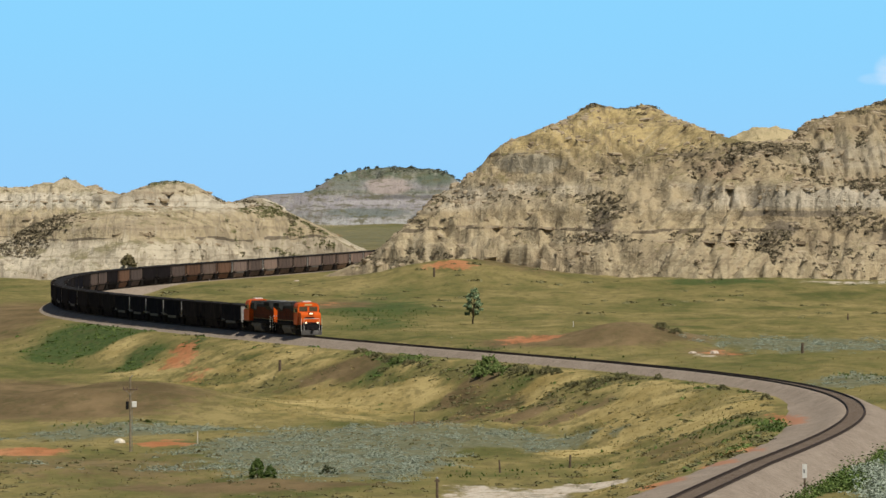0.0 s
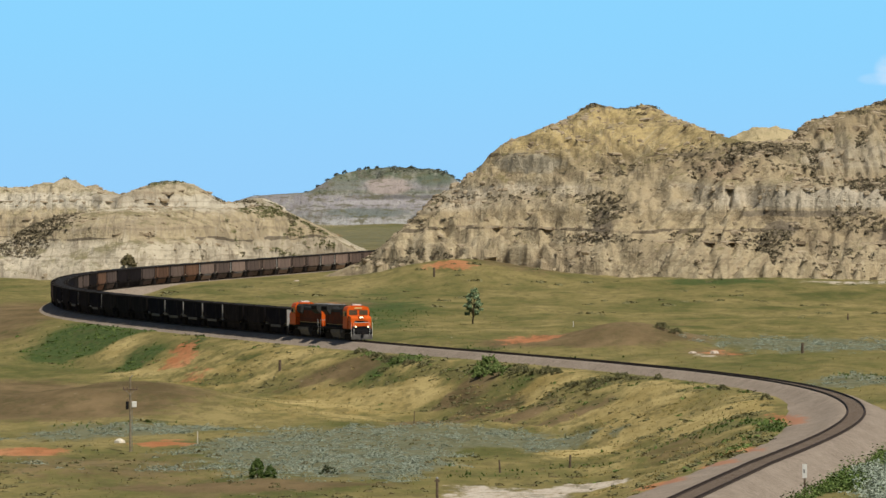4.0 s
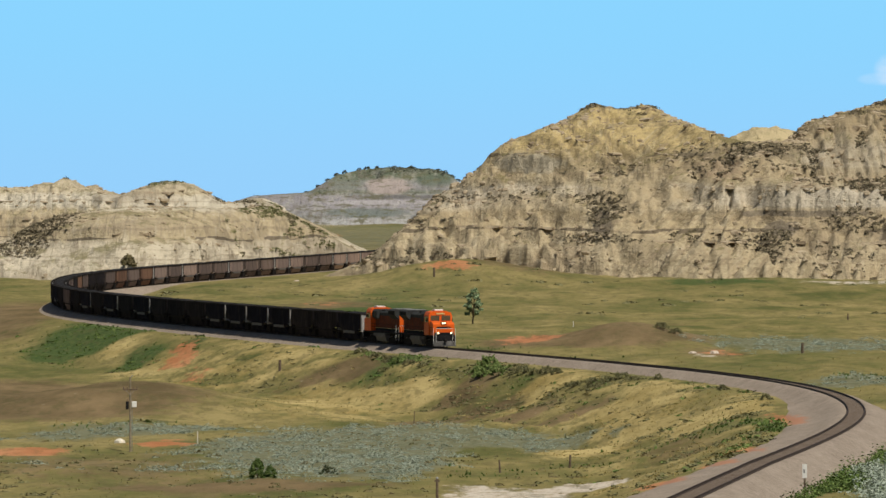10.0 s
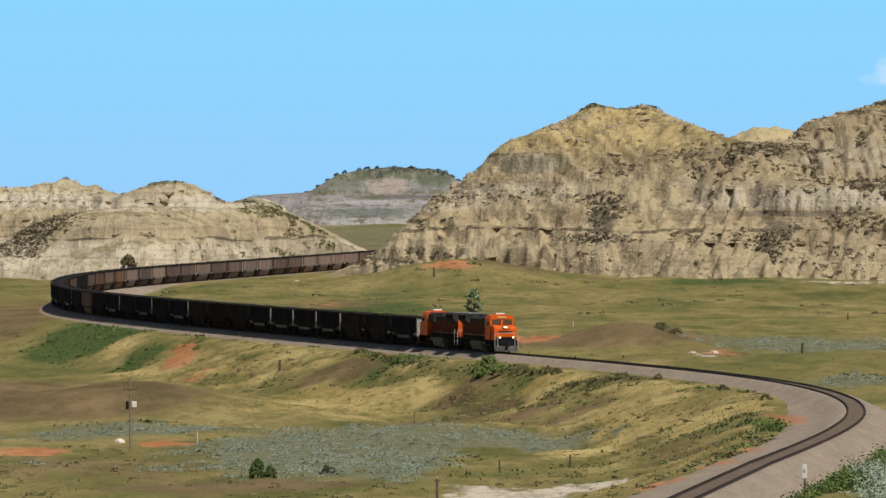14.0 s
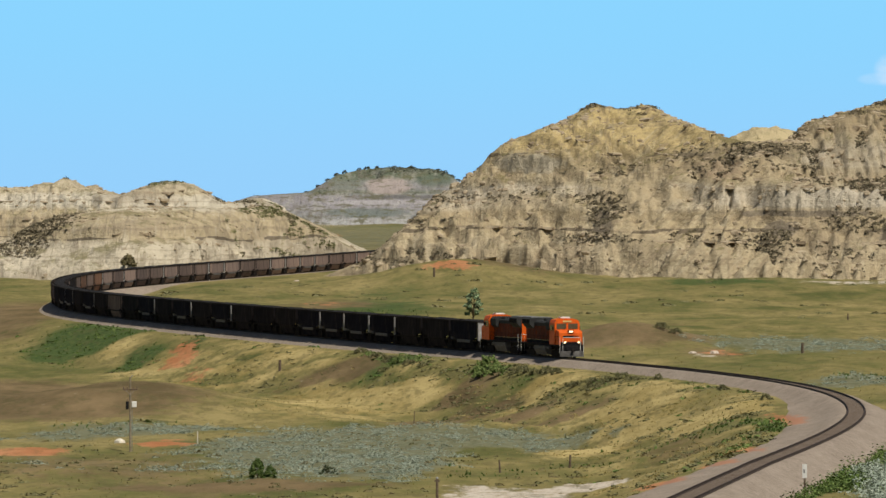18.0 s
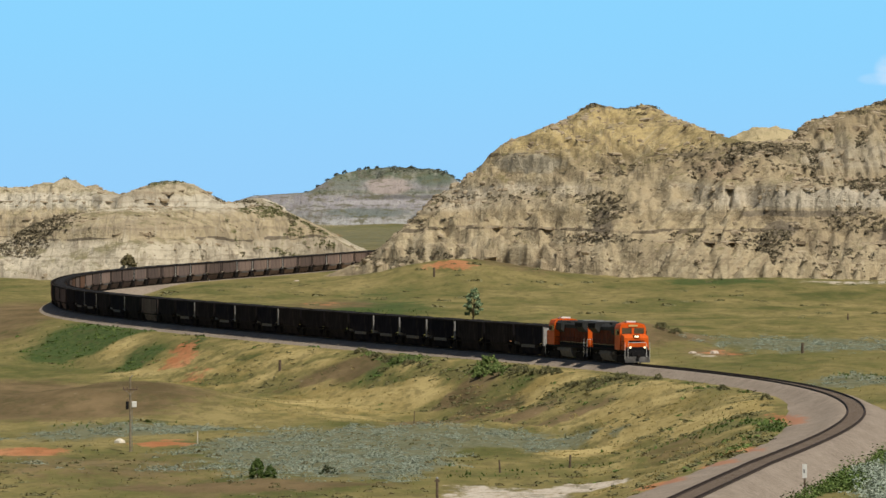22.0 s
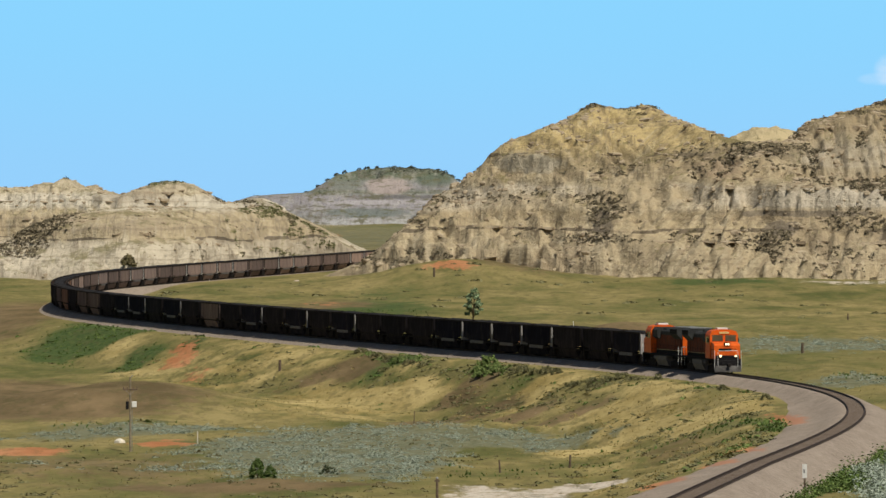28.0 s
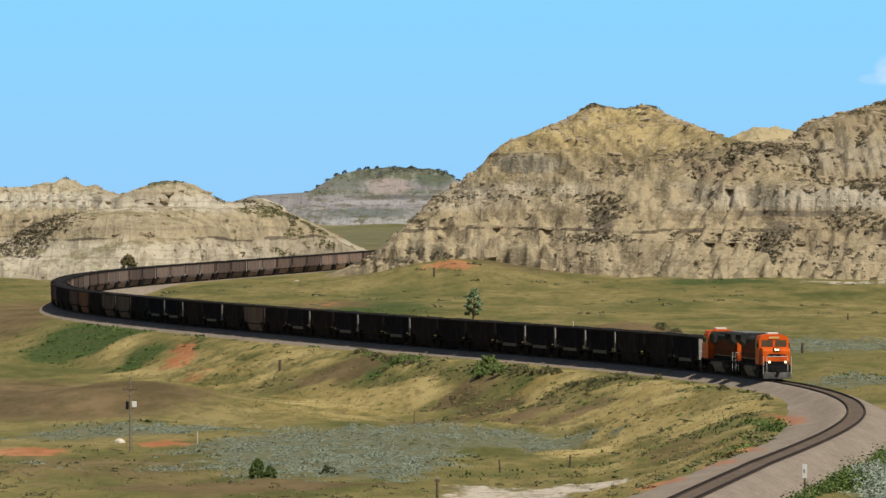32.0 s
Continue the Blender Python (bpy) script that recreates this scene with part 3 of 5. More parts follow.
DRY = [(10.4, 832, 3.2, 8, 1.6), (22.7, 781, 3, 11, 0.8), (12.6, 838, 3.4, 11, 1.2), (22.3, 766, 6, 21, 0.85), (17, 726, 6.4, 12, 1.2), (25, 705, 3.6, 13, 1.1), (29.3, 701, 3.4, 14, 1.5), (-20, 882, 9, 40, 0.5), (-11, 855, 5, 24, 0.5), (-3, 888, 4, 14, 0.85),
       (-50, 1095, 4, 16, 0.8), (-43, 1040, 6, 14, 0.5), (18, 770, 16, 70, 0.22), (-5, 900, 14, 40, 0.36), (-30, 1000, 26, 80, 0.32), (-28, 680, 20, 34, 0.35)]
BROWN = [(22, 1012, 15, 36, 2.3), (16, 1502, 11, 40, 0.9), (38, 950, 7, 24, 0.8), (1.1, 838, 9, 11, 1.0), (7.5, 813, 5, 10, 1.1), (13.5, 789, 5, 9, 1.1), (-10.7, 933, 5, 8, 0.9), (-46, 890, 17, 58, 1.35), (-34, 690, 20, 40, 0.62), (-14, 648, 14, 18, 0.4), (-14.6, 947, 8, 10, 0.95), (3.8, 866, 3.6, 15, 0.85), (21.8, 662, 4.4, 24, 0.6), (-20, 643, 13, 11, 0.75),
         (0.8, 867, 2.2, 5, 1.6), (-8, 985, 12, 10, 0.5), (-35, 2500, 160, 640, 0.55), (-21, 1315, 11, 40, 0.8), (30, 1130, 12, 22, 0.5), (-60, 960, 16, 60, 1.0), (-80, 1270, 16, 130, 1.1), (-30, 1075, 8, 30, 0.5)]


def cover_masks(x, y):
    wx, wy = x + 1.6 * fbm(x / 5, y / 9, 3, 41), y + 9 * fbm(x / 7, y / 12, 3, 43)

    def total(spots):
        return sum(s * np.exp(-((((wx - cx) / rx) ** 2 + ((wy - cy) / ry) ** 2) ** 1.5)) for cx, cy, rx, ry, s in spots)

    # on the railway's bank straw stands on the ribs and darker growth in the runnels between them
    q = off_track(x, y)
    bank = smooth(-32, -24, q) * smooth(-4.5, -8.0, q) * smooth(1080, 980, y) * smooth(540, 620, y)
    rib = bank_ribs(x, y)
    straw, dark = bank * smooth(0.60, 0.78, rib), bank * smooth(0.56, 0.40, rib)
    return (np.stack([total(LUSH) + 0.33 * dark, total(SAGE), total(RED)], -1),
            np.stack([total(PALE), total(DRY) + 0.42 * straw - 0.5 * dark, total(BROWN) + 0.15 * dark], -1))


gx = np.concatenate([np.linspace(-3200, -130, 24), np.linspace(-125, 125, 300), np.linspace(130, 3200, 24)])
gy = np.concatenate([np.linspace(-900, 400, 40), np.arange(405, 1300, 1.7), np.arange(1300, 1820, 3.5), np.linspace(1825, 5200, 60)])
GX, GY = np.meshgrid(gx, gy)
cover, soil = cover_masks(GX, GY)
ground = tagged(grid_mesh("ground", GX, GY, ground_z(GX, GY), M["ground"], {"cover": cover, "soil": soil}),
                "rolling prairie of dry olive grass, sagebrush and red soil", "ground", kind="structure")


# ---- badland hills ----
def hill(name, fz, x0, x1, dx, y0, y1, dy, back, material, label):
    """A hill's sheet, fine on its face and coarse behind the line y = back."""
    X, Y = np.meshgrid(np.arange(x0, x1, dx), np.concatenate([np.arange(y0, back, dy), np.arange(back, y1, dy * 5)]))
    Z = fz(X, Y)
    g = ground_z(X, Y)
    return tagged(grid_mesh(name, X, Y, np.maximum(Z, g - 3), material, keep=Z > g - 1.5), label, "hill", kind="structure")


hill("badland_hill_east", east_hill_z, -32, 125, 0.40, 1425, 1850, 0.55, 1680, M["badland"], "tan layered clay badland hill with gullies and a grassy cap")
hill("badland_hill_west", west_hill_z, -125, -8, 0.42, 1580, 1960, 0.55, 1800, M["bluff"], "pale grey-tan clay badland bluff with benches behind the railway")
hill("butte", butte_z, -190, 130, 1.0, 3280, 3760, 1.6, 3560, M["badland_hazed"], "distant grey-green flat-topped butte with blue haze painted in, dotted with junipers")


# ---- sky behind the hills ----
def sky_backdrop():
    n = Nodes("clear_sky", 1, 0, 0)
    geo = n.t.nodes.new("ShaderNodeNewGeometry")
    xyz = n.add("SeparateXYZ", Vector=geo.outputs["Position"])
    h = n.step(xyz.outputs["Z"], 20, 170)
    c = n.mix(h, (0.305, 0.63, 0.975), (0.26, 0.66, 1.0))
    # a few thin wisps of cloud low on the right
    for cx, cz, rx, rz, s in ((303, 119, 9, 10, 0.5), (296, 113, 13, 4, 0.3)):
        dx = n.maths("DIVIDE", n.maths("SUBTRACT", xyz.outputs["X"], float(cx)), float(rx))
        dz = n.maths("DIVIDE", n.maths("SUBTRACT", xyz.outputs["Z"], float(cz)), float(rz))
        r = n.maths("ADD", n.maths("MULTIPLY", dx, dx), n.maths("MULTIPLY", dz, dz))
        puff = n.maths("MULTIPLY", n.step(r, 1.6, 0.0), n.step(n.noise(0.05, (1, 1, 1.6), 3, 0.5, "World"), 0.2, 0.7))
        c = n.mix(n.maths("MULTIPLY", puff, s), c, (0.78, 0.86, 0.98))
    e = n.add("Emission", Color=c, Strength=1.249)
    n.t.links.new(e.outputs[0], n.t.nodes["Material Output"].inputs["Surface"])
    a = np.linspace(-0.12, 0.12, 25)
    X, Z = np.meshgrid(4850 * np.sin(a), np.array([-60.0, 100, 300]))
    Y = np.sqrt(4850.0 ** 2 - X ** 2)
    ob = grid_mesh("sky_backdrop", X, Y, Z, n.m)
    return tagged(ob, "clear pale blue summer sky", "sky", kind="structure")


sky_backdrop()


# ---- railway ----
def along(s):
    """Place and heading of the line at station s."""
    return (np.interp(s, ST, TX), np.interp(s, ST, TY), np.interp(s, ST, TZ), np.interp(s, ST, TH))


def sweep(name, profile, s0, s1, ds, material, wobble=0.0, closed=False):
    """Sweep a cross-section of (offset, height) along the line."""
    s = np.arange(s0, s1, ds)
    x, y, z, h = along(s)
    prof = profile + [profile[0]] if closed else profile
    q, dz = np.array([p[0] for p in prof], float), np.array([p[1] for p in prof], float)
    Q, S = np.meshgrid(q, s)
    if wobble:
        Q = Q + wobble * np.clip(np.abs(Q) - 2.0, 0, 4) * fbm(S / 9 + (Q > 0) * 50, Q * 0 + 3.3, 3, 5)
    if wobble:
        slim = np.interp(S, [-210, -130, -60, 30, 190, 640, 760], [1.0, 0.85, 0.7, 0.5, 0.4, 0.4, 0.8])
        Q = np.where(Q < -3.5, -3.5 + (Q + 3.5) * slim, Q)
        Q = np.where(Q < -1.75, -1.75 + (Q + 1.75) * np.interp(S, [60, 190, 640, 740], [1.0, 0.8, 0.75, 1.0]), Q)
    X, Y = x[:, None] + Q * np.cos(h)[:, None], y[:, None] - Q * np.sin(h)[:, None]
    Z = z[:, None] + dz[None, :]
    if wobble:
        Z = Z + 0.02 * fbm(X, Y / 8, 3, 77) * (np.abs(Q) > 3.0)
    masks = None
    if wobble:
        masks = dict(zip(("cover", "soil"), cover_masks(X, Y)))
    return grid_mesh(name, X, Y, Z, material, masks)


tagged(sweep("track_bed", [(-8.2, -2.3), (-6.6, -1.45), (-5.4, -1.22), (-4.4, -1.1), (-3.5, -0.98), (-2.6, -0.6), (-1.75, -0.22), (-1.3, -0.085), (-0.95, -0.085), (-0.7, -0.16), (0, -0.17), (0.7, -0.16), (0.95, -0.085), (1.3, -0.085),
                           (1.75, -0.22), (2.6, -0.6), (3.3, -0.98), (3.8, -1.12), (4.2, -1.5), (4.5, -1.9), (4.9, -2.4)], -420, 1480, 1.5, M["ballast"], 0.1),
       "pinkish-grey gravel ballast bed of the single track", "ballast", kind="structure")
RAIL = [(-0.075, -0.1), (0.075, -0.1), (0.075, -0.07), (0.02, -0.05), (0.02, 0.03), (0.037, 0.04), (0.037, 0.08), (-0.037, 0.08), (-0.037, 0.04), (-0.02, 0.03), (-0.02, -0.05), (-0.075, -0.07)]
for side in (-1, 1):
    tagged(sweep("rail", [(q + 0.755 * side, z) for q, z in RAIL], -420, 1480, 4.0, M["rail"], closed=True),
           "rusty dark steel rail", "rail", group="rails of the track", kind="structure")


def sleepers():
    s = np.arange(-410, 1470, 0.6)
    x, y, z, h = along(s)
    c, d = np.cos(h), np.sin(h)
    corner = [(-1.3, -0.115, -0.3), (1.3, -0.115, -0.3), (1.3, 0.115, -0.3), (-1.3, 0.115, -0.3), (-1.3, -0.115, -0.1), (1.3, -0.115, -0.1), (1.3, 0.115, -0.1), (-1.3, 0.115, -0.1)]
    co = np.stack([np.stack([x + q * c + a * d, y - q * d + a * c, z + v], -1) for q, a, v in corner], 1).reshape(-1, 3)
    f = np.array([(4, 5, 6, 7), (0, 1, 5, 4), (1, 2, 6, 5), (2, 3, 7, 6), (3, 0, 4, 7)])
    faces = (np.arange(len(s))[:, None, None] * 8 + f[None]).reshape(-1, 4)
    me = bpy.data.meshes.new("railway_ties")
    me.from_pydata(co.tolist(), [], faces.tolist())
    me.materials.append(M["tie"])
    return tagged(new("railway_ties", me), "dark creosoted wooden railway ties", "railway tie", kind="stuff")


sleepers()


# ---- plants ----
def leaf_material(name, dark, mid, light, rough=0.9):
    n = Nodes(name, rough, 0, 0.15)
    isl = n.t.nodes.new("ShaderNodeNewGeometry").outputs["Random Per Island"]
    big = n.noise(0.11, (1, 0.5, 1), 3, 0.6, "World")
    fac = n.maths("ADD", n.maths("MULTIPLY", isl, 0.55), n.maths("MULTIPLY", big, 0.45))
    n.colour(n.ramp(fac, [(0.22, dark), (0.5, mid), (0.78, light)]))
    return n.m


M["sage"] = leaf_material("sagebrush_leaf", (0.15, 0.185, 0.14), (0.28, 0.33, 0.265), (0.42, 0.47, 0.385))
M["shrub"] = leaf_material("green_shrub_leaf", (0.05, 0.085, 0.02), (0.095, 0.145, 0.038), (0.16, 0.21, 0.065))
M["juniper"] = leaf_material("juniper_leaf", (0.022, 0.036, 0.016), (0.045, 0.06, 0.026), (0.075, 0.085, 0.04))
M["hill_green"] = leaf_material("hill_shrub_leaf", (0.14, 0.145, 0.065), (0.20, 0.20, 0.095), (0.27, 0.26, 0.135))
M["brush"] = leaf_material("dark_brush", (0.09, 0.077, 0.049), (0.142, 0.12, 0.077), (0.205, 0.172, 0.112))
M["dry_grass"] = leaf_material("dry_grass", (0.26, 0.21, 0.082), (0.345, 0.278, 0.115), (0.44, 0.36, 0.158))
M["olive_grass"] = leaf_material("olive_grass", (0.18, 0.16, 0.05), (0.25, 0.21, 0.072), (0.33, 0.27, 0.10))
M["lush_grass"] = leaf_material("lush_grass", (0.05, 0.095, 0.022), (0.085, 0.14, 0.034), (0.15, 0.20, 0.06))
# greens paled to put the haze of distance into the leaves
M["hazed_scrub"] = leaf_material("hazed_scrub", (0.10, 0.115, 0.085), (0.15, 0.165, 0.12), (0.20, 0.21, 0.155))
M["hazed_juniper"] = leaf_material("hazed_juniper", (0.07, 0.085, 0.07), (0.105, 0.12, 0.095), (0.14, 0.155, 0.12))
M["tree_leaf"] = leaf_material("tree_leaf", (0.14, 0.21, 0.105), (0.23, 0.31, 0.165), (0.31, 0.39, 0.23))
M["olive_bush"] = leaf_material("olive_bush_leaf", (0.12, 0.105, 0.05), (0.18, 0.155, 0.078), (0.25, 0.21, 0.11))
M["bank_green"] = leaf_material("bank_bush_leaf", (0.10, 0.15, 0.04), (0.16, 0.22, 0.065), (0.23, 0.29, 0.10))
M["olive_dark"] = leaf_material("dark_olive_leaf", (0.11, 0.11, 0.05), (0.17, 0.165, 0.078), (0.235, 0.215, 0.11))
M["bark"] = two_tone("bark", (0.10, 0.075, 0.05), (0.17, 0.13, 0.095), 5.0, 0.95, bump=0.6)


def mesh_from(name, co, faces, material):
    """A mesh from an array of corners, each face with corners of its own."""
    k = faces
    me = bpy.data.meshes.new(name)
    me.vertices.add(len(co))
    me.vertices.foreach_set("co", co.astype(np.float32).ravel())
    me.loops.add(len(co))
    me.loops.foreach_set("vertex_index", np.arange(len(co), dtype=np.int32))
    me.polygons.add(len(co) // k)
    me.polygons.foreach_set("loop_start", np.arange(0, len(co), k, dtype=np.int32))
    me.update(calc_edges=True)
    me.materials.append(material)
    return me


def foliage_mesh(name, at, radius, height, leaves, leaf, material, rng, lift=0.0, flat=0.0):
    """Clumps of small leaf quads: each clump a ragged dome at a place of the array at."""
    n = len(at)
    d = rng.normal(size=(n, leaves, 3))
    d[..., 2] = np.abs(d[..., 2]) * 0.9 + lift
    d /= np.linalg.norm(d, axis=-1, keepdims=True)
    lump = 0.75 + 0.5 * rng.random((n, 1, 1)) * np.sin(d[..., :1] * 5 + rng.random((n, 1, 1)) * 6)
    r = (rng.random((n, leaves, 1)) ** 0.4) * lump
    size = np.stack([radius, radius, height], -1)[:, None, :]
    c = at[:, None, :] + d * r * size
    nrm = d * (0.7 - 0.7 * flat) + np.array([0, 0, 0.5 + 0.4 * flat]) + rng.normal(size=d.shape) * 0.32
    nrm /= np.linalg.norm(nrm, axis=-1, keepdims=True)
    side = np.cross(nrm, rng.normal(size=d.shape))
    side /= np.linalg.norm(side, axis=-1, keepdims=True) + 1e-9
    up = np.cross(nrm, side)
    w = (leaf * (0.6 + 0.8 * rng.random((n, leaves, 1)))) * (radius[:, None, None] ** 0.5)
    quad = np.stack([c - side * w - up * w * 0.6, c + side * w * 0.8 - up * w, c + side * w + up * w * 0.7, c - side * w * 0.7 + up * w], 2)
    return mesh_from(name, quad.reshape(-1, 3), 4, material)


def tuft_mesh(name, at, height, blades, width, material, rng):
    """Grass tufts: a few leaning blades each."""
    n = len(at)
    a = rng.random((n, blades)) * 2 * np.pi
    h = height[:, None] * (0.6 + 0.6 * rng.random((n, blades)))
    base = at[:, None, :] + np.stack([np.cos(a), np.sin(a), 0 * a - 0.3], -1) * 0.10 * height[:, None, None]
    tip = base + np.stack([np.cos(a) * 0.45 * h, np.sin(a) * 0.45 * h, h], -1)
    t = a + np.pi / 2 + rng.normal(size=a.shape) * 0.5
    w = np.stack([np.cos(t), np.sin(t), 0 * t], -1) * (width * (0.6 + 0.8 * rng.random((n, blades, 1))) * height[:, None, None])
    return mesh_from(name, np.stack([base - w, base + w, tip], 2).reshape(-1, 3), 3, material)


def strewn(n, y0, y1, rng, spread=0.066):
    y = y0 * (y1 / y0) ** rng.random(n)
    return y * (rng.random(n) * 2 - 1) * spread, y


def lay(x, y, sink=0.0):
    return np.stack([x, y, ground_z(x, y) - sink], -1)


def scatter_plants():
    rng = np.random.default_rng(7)
    # grass of three kinds, thicker where its patch of ground is
    x, y = strewn(61000, 425, 1250, rng)
    clear = np.abs(off_track(x, y)) > np.interp(y, [440, 640, 745, 950, 1500], [7.0, 6.4, 4.2, 3.6, 3.6]) * np.where(off_track(x, y) > 0, 0.62, 1)
    (lush, sage, red), (pale, dry, brown) = (np.moveaxis(m, -1, 0) for m in cover_masks(x, y))
    patchy = smooth(-0.5, 0.6, fbm(x / 3.5, y / 8, 3, 91))
    bare = np.maximum.reduce([red, pale, brown * 0.8])
    dice = rng.random(len(x))
    grow = clear & (bare < 0.45) & (dice < 0.25 + 0.75 * patchy)
    is_lush = grow & (lush + 0.12 * rng.normal(size=len(x)) + 0.3 * fbm(x / 4, y / 9, 3, 93) > 0.42)
    is_dry = grow & ~is_lush & (dry + 0.55 * fbm(x / 12, y / 30, 3, 95) + 0.1 * rng.normal(size=len(x)) > 0.5)
    is_olive = grow & ~is_lush & ~is_dry & (rng.random(len(x)) < 0.3)
    for name, pick, mat, low, high, label in (("lush_grass", is_lush, "lush_grass", 0.15, 0.45, "lush green grass and weeds on damp ground"),
                                              ("dry_grass", is_dry, "dry_grass", 0.08, 0.26, "dry straw-yellow prairie grass tufts"),
                                              ("olive_grass", is_olive, "olive_grass", 0.06, 0.22, "olive-green prairie grass tufts")):
        h = (low + (high - low) * rng.random(pick.sum()) ** 1.6) * np.interp(y[pick], [800, 1050], [0.85, 0.8])
        me = tuft_mesh(name, lay(x[pick], y[pick]), h, 4, 0.28, M[mat], rng)
        tagged(new(name, me), label, "grass", kind="stuff")
    # sagebrush
    x, y = strewn(64000, 425, 1100, rng)
    (lush, sage, red), _ = (np.moveaxis(m, -1, 0) for m in cover_masks(x, y))
    clear = np.abs(off_track(x, y)) > np.interp(y, [440, 860, 950, 1500], [6.2, 6.4, 5.0, 5.0]) * np.where(off_track(x, y) > 0, np.interp(y, [620, 680], [1.05, 0.72]), 1)
    pick = clear & (sage > 0.16) & (red < 0.4) & (sage + 1.15 * fbm(x / 3.2, y / 13, 4, 97, 0.65) + 0.1 * rng.normal(size=len(x)) > 0.5) & (rng.random(len(x)) < 0.33)
    r = (0.34 + 1.0 * rng.random(pick.sum()) ** 2.5) * np.interp(y[pick], [560, 640], [1.5, 1.0])
    me = foliage_mesh("sagebrush", lay(x[pick], y[pick], 0.05), r * 1.25, r * 0.6, 100, 0.046, M["sage"], rng, 0.0, 0.6)
    tagged(new("sagebrush", me), "grey-green sagebrush flat in the valley bottom", "sagebrush", kind="stuff")
    # green and brown brush on the railway's bank
    x, y = strewn(15000, 425, 1250, rng)
    q = off_track(x, y)
    (lush, sage, red), (pale, dry, brown) = (np.moveaxis(m, -1, 0) for m in cover_masks(x, y))
    bank = smooth(-22, -8, q) * (q < -np.interp(y, [440, 640, 745, 950], [7.0, 6.6, 4.3, 3.7]))
    odds = 0.8 * (lush > 0.5) * (q < 0) + 0.5 * (q > 4) * (y < 640) * (lush > 0.3) + 0.9 * (q > np.interp(y, [450, 480], [3.8, 4.2])) * (q < 7.0) * (y < 640) + 0.3 * bank * (fbm(x / 4, y / 10, 3, 99) + 1.2 * (0.55 - bank_ribs(x, y)) > 0.10) + 0.8 * (q > -9.5) * (q < -6.6) * (y < 640) * (y > 530) * (fbm(x / 2, y / 9, 3, 119) > -0.1) + 0.6 * (q > -9.5) * (q < -np.interp(y, [440, 640, 745, 950], [6.8, 6.0, 4.2, 3.6])) * (y > 700) * (y < 1010) * (fbm(x / 3, y / 14, 3, 109) > 0.0)
    pick = (rng.random(len(x)) < odds * 0.75) & (np.abs(q) > 3.2)
    r = (0.24 + 0.75 * rng.random(pick.sum()) ** 2.2) * np.where((q[pick] > 0) & (y[pick] < 640), 1.2, 1.0)
    green = (lush[pick] > 0.55) | ((q[pick] > 0) & (y[pick] < 640)) | (rng.random(pick.sum()) < 0.35)
    at = lay(x[pick], y[pick], 0.05)
    near = (q[pick] > 0) & (y[pick] < 640)
    me = foliage_mesh("trackside_shrubs", at[near], r[near] * 1.25, r[near] * 1.25, 170, 0.055, M["shrub"], rng)
    tagged(new("trackside_shrubs", me), "leafy green shrubs along the outer edge of the curving ballast", "brush", kind="stuff")
    green, brown_only = green & ~near, ~green & ~near
    for name, sel, mat, label in (("green_brush", green, "shrub", "low green brush along the railway bank"), ("brown_brush", brown_only, "olive_dark", "dry olive-brown brush scattered over the bank")):
        me = foliage_mesh(name, at[sel], r[sel] * 1.6, r[sel] * 0.55, 44, 0.12, M[mat], rng, 0.0, 0.6)
        tagged(new(name, me), label, "brush", kind="stuff")
    # low cushions of grass on the bank, straw-coloured and olive
    x, y = strewn(8000, 560, 1000, rng)
    q = off_track(x, y)
    pick = (q < -7.5) & (q > -26) & (fbm(x / 3, y / 9, 3, 113) > 0.08)
    x, y = x[pick], y[pick]
    r = 0.25 + 0.55 * rng.random(len(x)) ** 2
    straw = fbm(x / 5 + y / 30, y / 26, 3, 117) + 0.15 * rng.normal(size=len(x)) > 0.0
    for sel, mat, label in ((straw, "dry_grass", "cushions of straw-yellow grass on the railway bank"), (~straw, "olive_grass", "cushions of olive grass on the railway bank")):
        me = foliage_mesh("grass_cushions", lay(x[sel], y[sel], 0.05), r[sel] * 1.5, r[sel] * 0.35, 44, 0.06, M[mat], rng)
        tagged(new("grass_cushions", me), label, "grass", kind="stuff")
    # dark growth in the runnels of the railway's bank
    y = 560 + 500 * rng.random(15000)
    q = -5.5 - 20 * rng.random(15000)
    x = track_x(y) + q / np.cos(np.interp(y, TY, TH))
    (lush, sage, red), (pale, dry, brown) = (np.moveaxis(m, -1, 0) for m in cover_masks(x, y))
    odds = 0.03 + 0.42 * smooth(0.64, 0.46, bank_ribs(x, y) + 0.25 * fbm(x / 3, y / 7, 3, 131)) * smooth(-25, -19, q)
    pick = (rng.random(15000) < odds) & (red < 0.4) & (sage < 0.5) & (dry < 0.75) & (q < -np.interp(y, [560, 640, 745, 950], [7.2, 6.8, 4.6, 4.0]))
    x, y = x[pick], y[pick]
    r = 0.16 + 0.5 * rng.random(len(x)) ** 2.2
    leafy = rng.random(len(x)) < 0.08 + 0.4 * (lush[pick] > 0.6)
    for name, sel, mat, label in (("bank_shrubs", leafy, "bank_green", "green shrubs in the runnels of the railway bank"), ("olive_brush", ~leafy, "olive_dark", "dark olive brush in the runnels of the railway bank")):
        me = foliage_mesh(name, lay(x[sel], y[sel], 0.05), r[sel] * 1.6, r[sel] * 0.55, 44, 0.10, M[mat], rng, 0.0, 0.6)
        tagged(new(name, me), label, "brush", kind="stuff")
    # low brown and olive brush over the foreground flat
    x, y = strewn(5200, 590, 780, rng)
    (lush, sage, red), (pale, dry, brown) = (np.moveaxis(m, -1, 0) for m in cover_masks(x, y))
